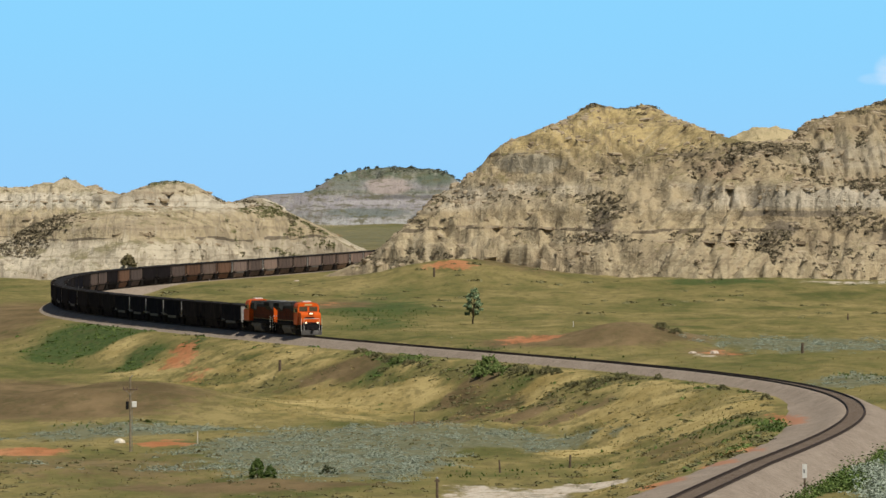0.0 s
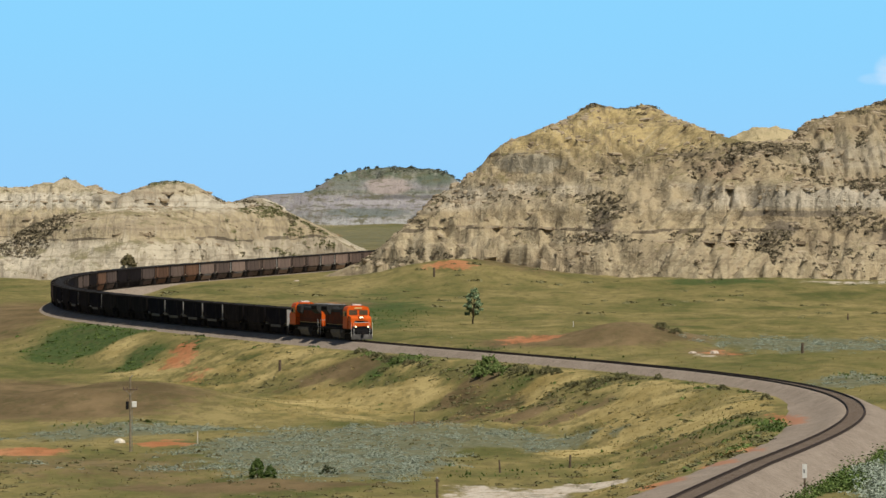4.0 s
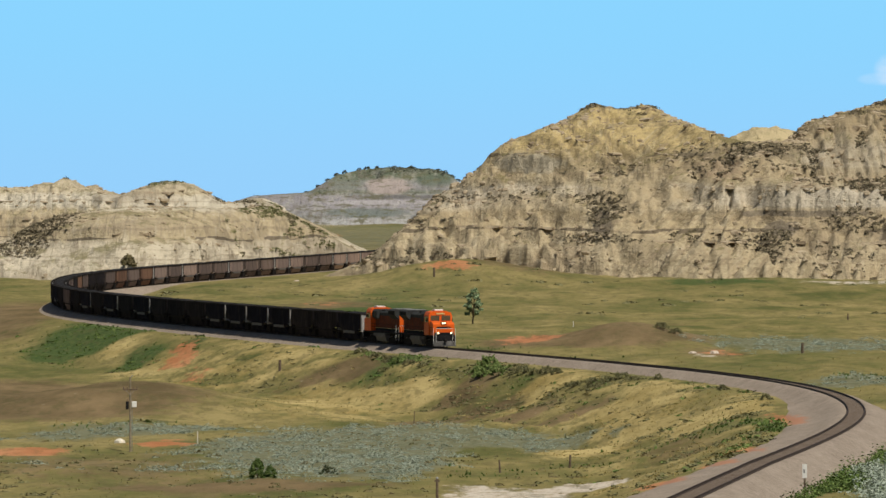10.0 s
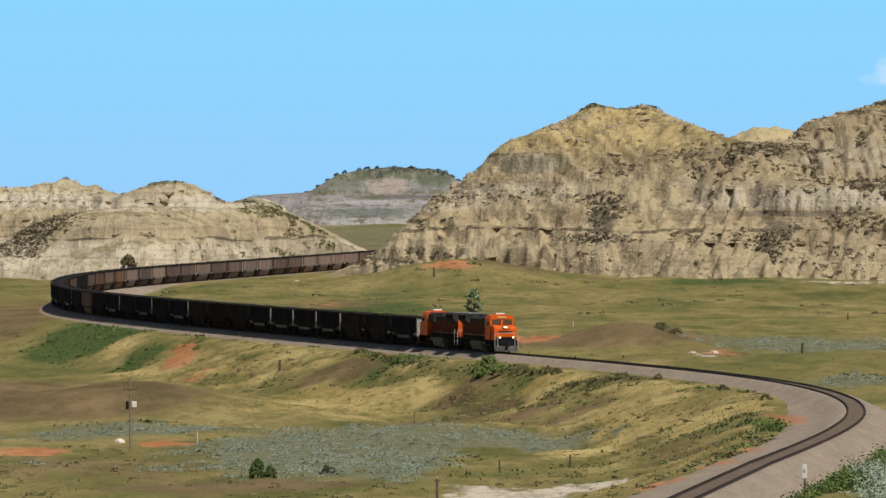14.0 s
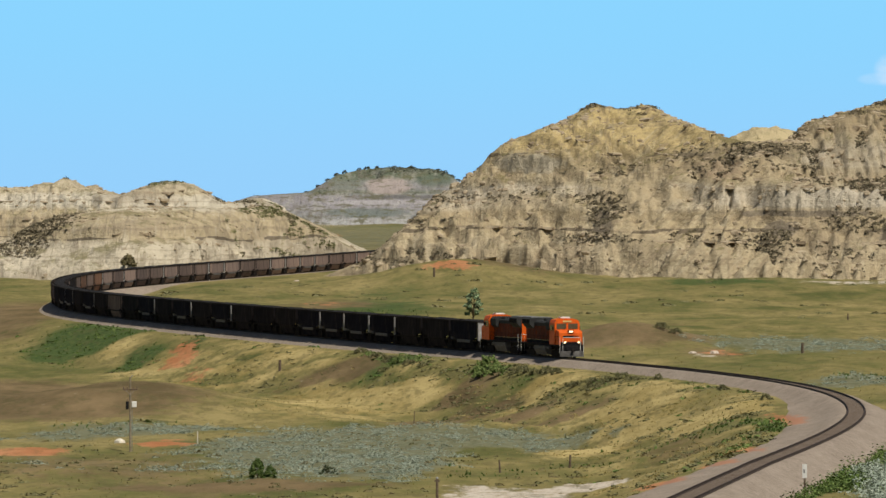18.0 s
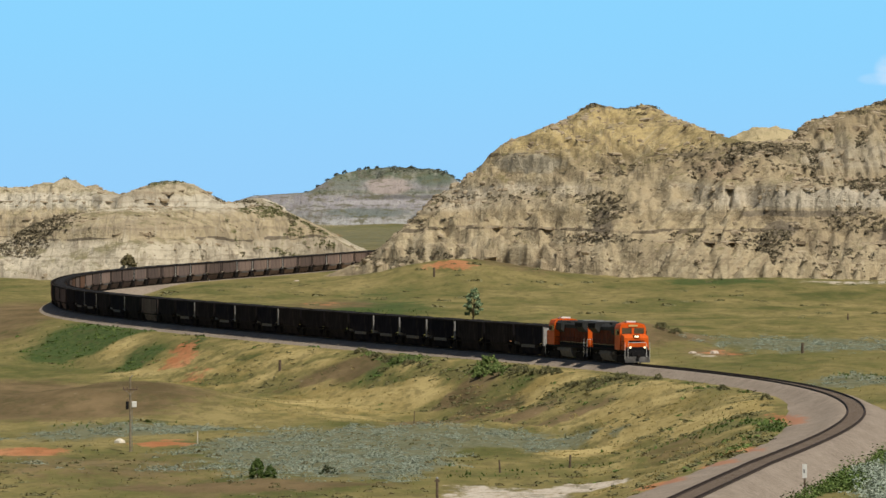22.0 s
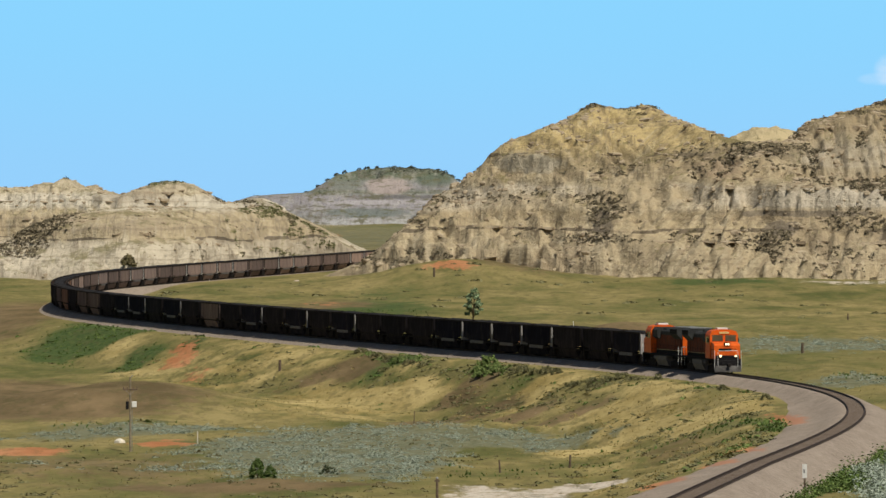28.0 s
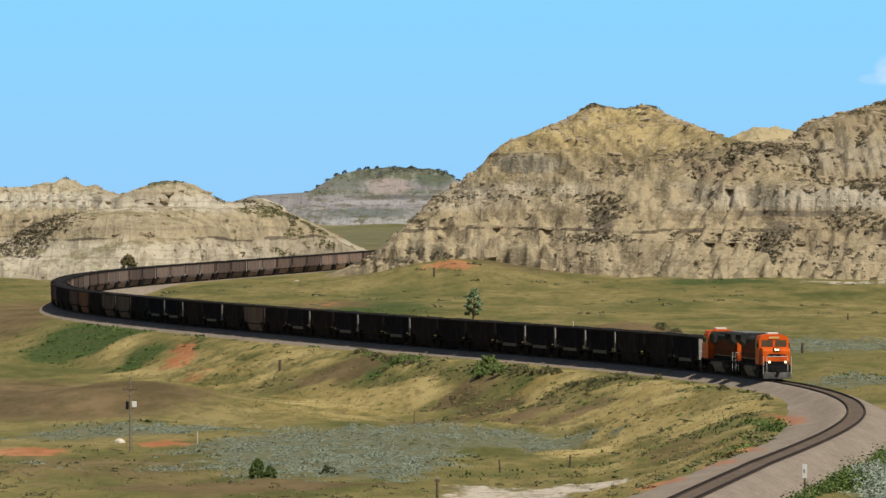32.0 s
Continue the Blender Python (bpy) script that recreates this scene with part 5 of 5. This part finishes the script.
M["tank"] = two_tone("dusty_tank", (0.085, 0.08, 0.08), (0.16, 0.15, 0.15), 1.5, 0.7)
M["wheel"] = two_tone("wheel_steel", (0.06, 0.05, 0.045), (0.12, 0.10, 0.09), 3.0, 0.6, 0.4)
M["roof"] = two_tone("sooty_roof", (0.022, 0.023, 0.024), (0.045, 0.047, 0.046), 1.2, 0.85)
PAINTS = [("mauve_brown", (0.155, 0.12, 0.11), (0.24, 0.188, 0.175), "dusty mauve-brown coal gondola with painted shade strips at its ends"),
          ("rust_brown", (0.17, 0.10, 0.072), (0.25, 0.155, 0.115), "rust-brown coal gondola with dusty sides"),
          ("pink_grey", (0.27, 0.205, 0.185), (0.37, 0.295, 0.27), "pale pinkish-grey aluminium coal gondola"),
          # near-black paints that put the near leg's shade into the sides
          ("slate", (0.012, 0.012, 0.02), (0.022, 0.022, 0.034), "slate-blue coal gondola painted dark as in shade"),
          ("charcoal", (0.019, 0.017, 0.021), (0.034, 0.03, 0.035), "charcoal-brown coal gondola painted dark as in shade")]


def wheelset(vehicle, y, r):
    """An axle with two flanged wheels, which turns in its vehicle's space."""
    bm = rod(bmesh.new(), (-0.95, 0, 0), (0.95, 0, 0), 0.08, 8)
    axle = part("wheelset", bm, M["wheel"], vehicle)
    axle.location = (0, y, r)
    for side in (-1, 1):
        bm = rod(bmesh.new(), (side * 0.72, 0, 0), (side * 0.85, 0, 0), r, 20)
        rod(bm, (side * 0.68, 0, 0), (side * 0.72, 0, 0), r + 0.03, 20)
        rod(bm, (side * 0.85, 0, 0), (side * 0.89, 0, 0), r * 0.4, 10)
        part("wheel", bm, M["wheel"], axle)
    return axle


def side_frame(bm, x, ys, r):
    """Cast truck side with raised middle and pedestals over the axles."""
    y0, y1 = min(ys) - 0.35, max(ys) + 0.35
    out = [(y0, 0.1), (y0, r + 0.2), (y0 + 0.4, r + 0.28), (-0.55, r + 0.4), (0.55, r + 0.4), (y1 - 0.4, r + 0.28), (y1, r + 0.2), (y1, 0.1), (0.35, 0.08), (-0.35, 0.08)]
    return prism(bm, out, x - 0.07, x + 0.07)


def locomotive(name):
    ob = new("locomotive")
    bm = box(bmesh.new(), -1.52, 1.52, -10.35, 10.1, 1.42, 1.6, 0.02)
    part("walkway", bm, M["black"], ob)
    bm = box(bmesh.new(), -0.75, 0.75, -10.6, 10.5, 0.95, 1.42, 0.03)
    part("frame", bm, M["black"], ob)
    tank = [(-1.5, 0.9), (-1.5, 1.35), (1.5, 1.35), (1.5, 0.9), (1.15, 0.22), (-1.15, 0.22)]
    part("fuel_tank", prism(bmesh.new(), tank, -3.4, 2.6, "Y"), M["tank"], ob, "dusty grey fuel tank")
    for side in (-1, 1):
        part("air_tank", rod(bmesh.new(), (side * 1.25, 2.8, 1.15), (side * 1.25, 4.2, 1.15), 0.2, 12), M["tank"], ob)
    # hood: side panels, rounded roof
    hood = [(-0.92, 1.6), (-0.92, 3.75), (0.92, 3.75), (0.92, 1.6)]
    h = part("long_hood", prism(bmesh.new(), hood, -9.7, 5.1, "Y"), M["shaded_orange"], ob, "orange engine hood painted dark as in shade")
    roof = [(-0.93, 3.75), (-0.9, 4.15), (-0.65, 4.4), (0.65, 4.4), (0.9, 4.15), (0.93, 3.75)]
    part("hood_roof", prism(bmesh.new(), roof, -9.7, 5.1, "Y"), M["roof"], ob, "sooty dark roof")
    for side in (-1, 1):
        part("stripe", box(bmesh.new(), side * 0.935 - 0.012, side * 0.935 + 0.012, -9.6, 5.0, 1.62, 2.0), M["black"], h, "black lower band")
        part("stripe", box(bmesh.new(), side * 0.935 - 0.01, side * 0.935 + 0.01, -9.6, 5.0, 2.02, 2.09), M["cream"], h, "thin yellow stripe")
        for k in range(9):
            y = -8.9 + k * 1.5
            part("hood_door", box(bmesh.new(), side * 0.945 - 0.02, side * 0.945 + 0.02, y, y + 1.36, 2.3, 3.6, 0.012), M["shaded_orange"], h)
    # radiator wings at the rear
    wing = [(-0.95, 3.35), (-1.55, 3.95), (-1.55, 4.55), (-1.3, 4.72), (1.3, 4.72), (1.55, 4.55), (1.55, 3.95), (0.95, 3.35)]
    w = part("radiator_housing", prism(bmesh.new(), wing, -9.7, -5.6, "Y"), M["roof"], ob, "sooty dark radiator housing")
    for side in (-1, 1):
        for k in range(5):
            part("grille", box(bmesh.new(), side * 1.55 - 0.02, side * 1.55 + 0.02, -9.5 + k * 0.77, -8.85 + k * 0.77, 4.0, 4.5), M["black"], w)
    part("radiator_top", box(bmesh.new(), -1.2, 1.2, -9.5, -5.9, 4.72, 4.80, 0.02), M["grey_steel"], w, "bright grey radiator screen")
    end = part("hood_end", box(bmesh.new(), -0.9, 0.9, -9.82, -9.7, 1.62, 4.3, 0.04), M["orange"], ob, "orange rear end of the hood")
    part("end_door", box(bmesh.new(), -0.35, 0.35, -9.85, -9.82, 1.7, 3.4, 0.01), M["shaded_orange"], end)
    part("rear_light", box(bmesh.new(), -0.3, 0.3, -9.88, -9.82, 3.8, 4.05, 0.02), M["black"], end)
    # dynamic brake housing behind the cab
    brake = [(-0.95, 3.2), (-1.4, 3.5), (-1.4, 4.3), (-1.15, 4.6), (1.15, 4.6), (1.4, 4.3), (1.4, 3.5), (0.95, 3.2)]
    part("brake_housing", prism(bmesh.new(), brake, 2.3, 5.0, "Y"), M["roof"], ob, "sooty dark brake housing")
    part("exhaust", box(bmesh.new(), -0.45, 0.45, -2.6, -1.2, 4.4, 4.66, 0.05), M["roof"], ob)
    part("fan_hatch", box(bmesh.new(), -0.7, 0.7, 0.3, 1.9, 4.4, 4.52, 0.04), M["roof"], ob)
    # cab
    cab = [(-1.58, 1.6), (-1.58, 4.22), (-1.38, 4.62), (-0.7, 4.8), (0.7, 4.8), (1.38, 4.62), (1.58, 4.22), (1.58, 1.6)]
    c = part("cab", prism(bmesh.new(), cab, 5.1, 7.9, "Y"), M["orange"], ob)
    for side in (-1, 1):
        part("side_window", box(bmesh.new(), side * 1.58 - 0.02, side * 1.58 + 0.02, 5.5, 6.35, 3.3, 4.0, 0.01), M["glass"], c)
        part("side_window", box(bmesh.new(), side * 1.58 - 0.02, side * 1.58 + 0.02, 6.55, 7.4, 3.3, 4.0, 0.01), M["glass"], c)
        part("windshield", box(bmesh.new(), side * 0.74 - 0.6, side * 0.74 + 0.6, 7.9, 7.93, 3.5, 4.2, 0.01), M["glass"], c, "dark windshield pane with a tan reflection painted in")
        part("mirror", box(bmesh.new(), side * 1.70 - 0.08, side * 1.70 + 0.08, 7.3, 7.4, 3.4, 3.85, 0.02), M["black"], c)
    part("number_board", box(bmesh.new(), -0.55, 0.55, 7.88, 7.98, 4.34, 4.56, 0.02), M["cream"], c, "plain cream number board")
    part("air_conditioner", box(bmesh.new(), -0.6, 0.6, 5.6, 7.0, 4.8, 5.0, 0.06), M["white"], c, "pale rooftop air conditioner")
    horn = part("horn", rod(bmesh.new(), (-0.9, 5.6, 4.8), (-0.9, 6.3, 4.9), 0.1, 8, 0.03), M["grey_steel"], c)
    # nose
    nose = [(7.9, 1.6), (7.9, 3.45), (8.25, 3.44), (9.5, 3.26), (9.75, 3.05), (9.8, 1.6)]
    n = part("nose", prism(bmesh.new(), nose, -1.46, 1.46), M["orange"], ob)
    bmn = bmesh.new()
    prism(bmn, [(-1.0, 2.6), (-0.85, 2.74), (0.85, 2.74), (1.0, 2.6), (0.85, 2.5), (-0.85, 2.5)], 9.79, 9.83, "Y")
    part("emblem", bmn, M["black"], n, "plain dark emblem bar")
    part("nose_door", box(bmesh.new(), -1.05, -0.45, 9.79, 9.83, 1.65, 2.85, 0.02), M["orange"], n)
    lamp_case = part("headlight", box(bmesh.new(), -0.34, 0.34, 9.4, 9.86, 3.02, 3.40, 0.06), M["black"], n, "twin lit headlight")
    for side in (-1, 1):
        part("bulb", rod(bmesh.new(), (side * 0.13, 9.85, 3.22), (side * 0.13, 9.89, 3.22), 0.11, 12), M["headlight"], lamp_case)
    # front platform, pilot and plow
    part("pilot", box(bmesh.new(), -1.5, 1.5, 10.0, 10.25, 0.75, 1.6, 0.04), M["black"], ob)
    part("anticlimber", box(bmesh.new(), -1.3, 1.3, 9.84, 10.2, 1.6, 1.98, 0.05), M["black"], ob)
    plow = bmesh.new()
    for side in (-1, 1):
        vs = [plow.verts.new(p) for p in ((0, 10.95, 0.15), (side * 1.5, 10.35, 0.15), (side * 1.5, 10.25, 0.85), (0, 10.6, 0.85), (0, 10.8, 0.15), (side * 1.5, 10.2, 0.15), (side * 1.5, 10.12, 0.85), (0, 10.45, 0.85))]
        for f in ((0, 1, 2, 3), (4, 7, 6, 5), (0, 4, 5, 1), (3, 2, 6, 7), (1, 5, 6, 2), (0, 3, 7, 4)):
            plow.faces.new([vs[i] for i in f])
    bmesh.ops.recalc_face_normals(plow, faces=plow.faces[:])
    part("plow", plow, M["plow"], ob, "dusty grey snow plow blade")
    for end in (-1, 1):
        bm = rod(bmesh.new(), (0, end * 10.2, 0.9), (0, end * 11.1, 0.9), 0.14, 8)
        box(bm, -0.18, 0.18, end * 11.0 - 0.12, end * 11.0 + 0.12, 0.72, 1.1, 0.03)
        part("coupler", bm, M["undergear"], ob)
        for side in (-1, 1):
            for k in range(4):
                part("step", box(bmesh.new(), side * 1.3 - 0.22, side * 1.3 + 0.22, end * 10.05 - 0.14, end * 10.05 + 0.14, 0.35 + 0.3 * k, 0.39 + 0.3 * k), M["black"], ob)
            rail_bm = rod(bmesh.new(), (side * 1.5, end * 10.25, 0.5), (side * 1.5, end * 10.25, 2.55), 0.024, 6)
            rod(rail_bm, (side * 1.12, end * 10.25, 0.5), (side * 1.12, end * 10.25, 2.4), 0.024, 6)
            part("grab_rail", rail_bm, M["white"], ob, "white grab rail at the steps")
        bm = rod(bmesh.new(), (-1.1, end * 10.25, 2.5), (1.1, end * 10.25, 2.5), 0.025, 6)
        part("end_rail", bm, M["white"], ob)
    for side in (-1, 1):
        part("ditch_light", rod(bmesh.new(), (side * 0.86, 10.25, 1.92), (side * 0.86, 10.36, 1.92), 0.15, 12), M["black"], ob)
        part("ditch_bulb", rod(bmesh.new(), (side * 0.86, 10.36, 1.92), (side * 0.86, 10.39, 1.92), 0.12, 12), M["headlight"], ob, "lit ditch light")
        bm = bmesh.new()
        for y in np.linspace(-9.6, 9.6, 13):
            rod(bm, (side * 1.48, y, 1.6), (side * 1.48, y, 2.62), 0.018, 5)
        rod(bm, (side * 1.48, -9.6, 2.62), (side * 1.48, 9.6, 2.62), 0.02, 5)
        rod(bm, (side * 1.48, -9.6, 2.12), (side * 1.48, 9.6, 2.12), 0.015, 5)
        part("handrail", bm, M["black"], ob)
    for cy in (-6.6, 6.6):
        truck = part("truck", box(bmesh.new(), -0.75, 0.75, cy - 1.9, cy + 1.9, 0.62, 0.95, 0.04), M["undergear"], ob)
        for side in (-1, 1):
            sf = part("side_frame", side_frame(bmesh.new(), side * 1.08, (-1.9, 0, 1.9), 0.52), M["undergear"], truck)
            sf.location = (0, cy, 0)
        for dy in (-1.0, 0.85):
            part("traction_motor", box(bmesh.new(), -0.62, 0.62, cy + dy - 0.42, cy + dy + 0.42, 0.06, 0.7, 0.05), M["undergear"], truck)
        for dy in (-1.85, 0, 1.85):
            wheelset(ob, cy + dy, 0.53)
    return tagged(ob, name, "locomotive", group="locomotives of the train")


def gondola(paint, ends, label):
    """Smooth-sided coal gondola with a rounded tub between its trucks."""
    ob = new("coal_car")
    side = bmesh.new()
    tub = [(-1.55, 3.66), (-1.55, 1.55), (-1.42, 0.95), (-1.05, 0.17), (1.05, 0.17), (1.42, 0.95), (1.55, 1.55), (1.55, 3.66), (1.43, 3.66), (1.43, 1.6), (1.2, 1.1), (-1.2, 1.1), (-1.43, 1.6), (-1.43, 3.66)]
    prism(side, tub, -4.7, 4.7, "Y")
    body = part("tub", side, paint, ob)
    for s in (-1, 1):
        # side sheets over the trucks, cut away towards the ends
        out = [(s * 4.7, 1.5), (s * 7.42, 1.75), (s * 7.42, 3.66), (s * 4.7, 3.66)]
        for x in (-1.49, 1.49):
            part("side_sheet", prism(bmesh.new(), out, x - 0.055, x + 0.055), paint, ob)
            # dark strip added to paint the shaded gap between cars wider
            part("gap_shade_strip", box(bmesh.new(), x * 1.037 - 0.03, x * 1.037 + 0.03, min(s * 6.95, s * 7.44), max(s * 6.95, s * 7.44), 1.68, 3.66, 0.01), M["undergear"], ob)
        end = bmesh.new()
        prism(end, [(s * 7.40, 1.3), (s * 7.52, 1.3), (s * 7.52, 3.66), (s * 7.40, 3.66)], -1.5, 1.5)
        sheet = part("end_sheet", end, ends, ob)
        for x in (-1.38, -0.5, 0.5, 1.38):
            part("end_post", box(bmesh.new(), x - 0.07, x + 0.07, min(s * 7.52, s * 7.66), max(s * 7.52, s * 7.66), 1.3, 3.66, 0.015), ends, sheet)
        part("end_platform", box(bmesh.new(), -1.45, 1.45, min(s * 7.05, s * 7.92), max(s * 7.05, s * 7.92), 0.15, 1.14, 0.02), M["undergear"], ob)
        bm = rod(bmesh.new(), (0, s * 7.6, 0.88), (0, s * 8.05, 0.88), 0.12, 8)
        part("coupler", bm, M["undergear"], ob)
        bm = bmesh.new()
        for k in range(6):
            rod(bm, (-1.35, s * 7.72, 1.4 + 0.38 * k), (-0.95, s * 7.72, 1.4 + 0.38 * k), 0.015, 5)
        part("ladder", bm, M["grey_steel"], ob)
        part("side_sill", box(bmesh.new(), s * 1.4 - 0.1, s * 1.4 + 0.1, -7.6, 7.6, 1.14, 1.34, 0.02), M["undergear"], ob)
        part("top_chord", box(bmesh.new(), s * 1.53 - 0.08, s * 1.53 + 0.08, -7.6, 7.6, 3.66, 3.84, 0.02), M["undergear"], ob, "dark steel top chord")
        part("top_chord", box(bmesh.new(), -1.45, 1.45, s * 7.52 - 0.08, s * 7.52 + 0.08, 3.66, 3.84, 0.02), M["undergear"], ob)
    if ends == M["aluminium"]:
        for s in (-1, 1):
            # plain grey strip added low on each side
            part("grey_side_strip", box(bmesh.new(), s * 1.57 - 0.025, s * 1.57 + 0.025, -3.6, 3.6, 1.02, 1.4, 0.01), M["tank"], ob, "grey strip low on the side")
    part("centre_sill", box(bmesh.new(), -0.32, 0.32, -7.7, 7.7, 0.72, 1.1, 0.02), M["undergear"], ob)
    load = bmesh.new()
    nx, ny = 7, 27
    vs = [[load.verts.new((-1.42 + 2.84 * i / (nx - 1), -7.38 + 14.76 * j / (ny - 1),
                           3.45 + 0.5 * math.sin(math.pi * i / (nx - 1)) * min(1, 0.25 + math.sin(math.pi * j / (ny - 1)) * 1.2) + 0.08 * random.random())) for i in range(nx)] for j in range(ny)]
    for j in range(ny - 1):
        for i in range(nx - 1):
            load.faces.new((vs[j][i], vs[j][i + 1], vs[j + 1][i + 1], vs[j + 1][i]))
    part("coal_load", load, M["coal"], ob, "heaped black coal")
    for cy in (-5.9, 5.9):
        truck = part("truck", box(bmesh.new(), -1.0, 1.0, cy - 0.42, cy + 0.42, 0.16, 0.78, 0.04), M["undergear"], ob)
        part("brake_rigging", box(bmesh.new(), -0.66, 0.66, cy - 1.75, cy + 1.75, 0.02, 0.66, 0.02), M["undergear"], truck)
        for s in (-1, 1):
            sf = part("side_frame", side_frame(bmesh.new(), s * 1.02, (-0.88, 0.88), 0.46), M["undergear"], truck)
            sf.location = (0, cy, 0)
        for dy in (-0.88, 0.88):
            wheelset(ob, cy + dy, 0.46)
    return tagged(ob, label, "freight car", group="coal cars of the train")


TRAIN = []


def make_train():
    lead = locomotive("orange-nosed black diesel locomotive with lit headlights")
    TRAIN.append((lead, 0.0, LOCO, 13.2, 1))
    second = locomotive("orange and black diesel locomotive coupled back to back with the lead")
    TRAIN.append((second, LOCO, LOCO, 13.2, -1))
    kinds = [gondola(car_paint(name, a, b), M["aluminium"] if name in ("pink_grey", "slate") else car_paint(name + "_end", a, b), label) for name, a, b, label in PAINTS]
    rng = random.Random(12)
    used = set()
    for k in range(CARS):
        # dark cars at the head, painted as in shade; brown and pale ones behind
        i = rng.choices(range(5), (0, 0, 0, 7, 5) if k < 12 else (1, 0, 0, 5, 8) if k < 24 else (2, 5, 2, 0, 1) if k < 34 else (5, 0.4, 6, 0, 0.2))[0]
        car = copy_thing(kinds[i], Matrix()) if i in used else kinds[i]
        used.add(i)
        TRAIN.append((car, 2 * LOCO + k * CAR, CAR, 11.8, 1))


make_train()


# ---- movement ----
def nose_station(t):
    """Station of the train's front coupler."""
    return 275.0 + 0.8 * math.exp(-t / 3) - 8.2961 * t + 0.004629 * t ** 2 - 0.0013561 * t ** 3 + 2.88685e-5 * t ** 4


def rig(s_front, length, bogie, way):
    """Pose of a vehicle whose leading coupler is at station s_front: its own y runs forwards (way 1) or backwards (way -1), z up from the rails."""
    mid = s_front + length / 2
    xa, ya, za, _ = along(mid - bogie / 2)
    xb, yb, zb, _ = along(mid + bogie / 2)
    a, b = Vector((xa, ya, za + 0.08)), Vector((xb, yb, zb + 0.08))
    fwd = (a - b).normalized()
    fwd = fwd * way
    right = fwd.cross(Vector((0, 0, 1))).normalized()
    up = right.cross(fwd)
    m = Matrix((right, fwd, up)).transposed().to_4x4()
    m.translation = (a + b) / 2
    return m


def motions():
    times = [float(t) for t in range(33)]
    for thing, behind, length, bogie, way in TRAIN:
        walk(thing, [(t, rig(nose_station(t) + behind, length, bogie, way)) for t in times])
        for axle in thing.children:
            if axle.name.startswith("wheelset"):
                x, y, r = axle.location
                walk(axle, [(k / 15, Matrix.Translation((x, y, r)) @ Matrix.Rotation(way * (nose_station(k / 15) - nose_station(0)) / r, 4, "X")) for k in range(481)])


motions()
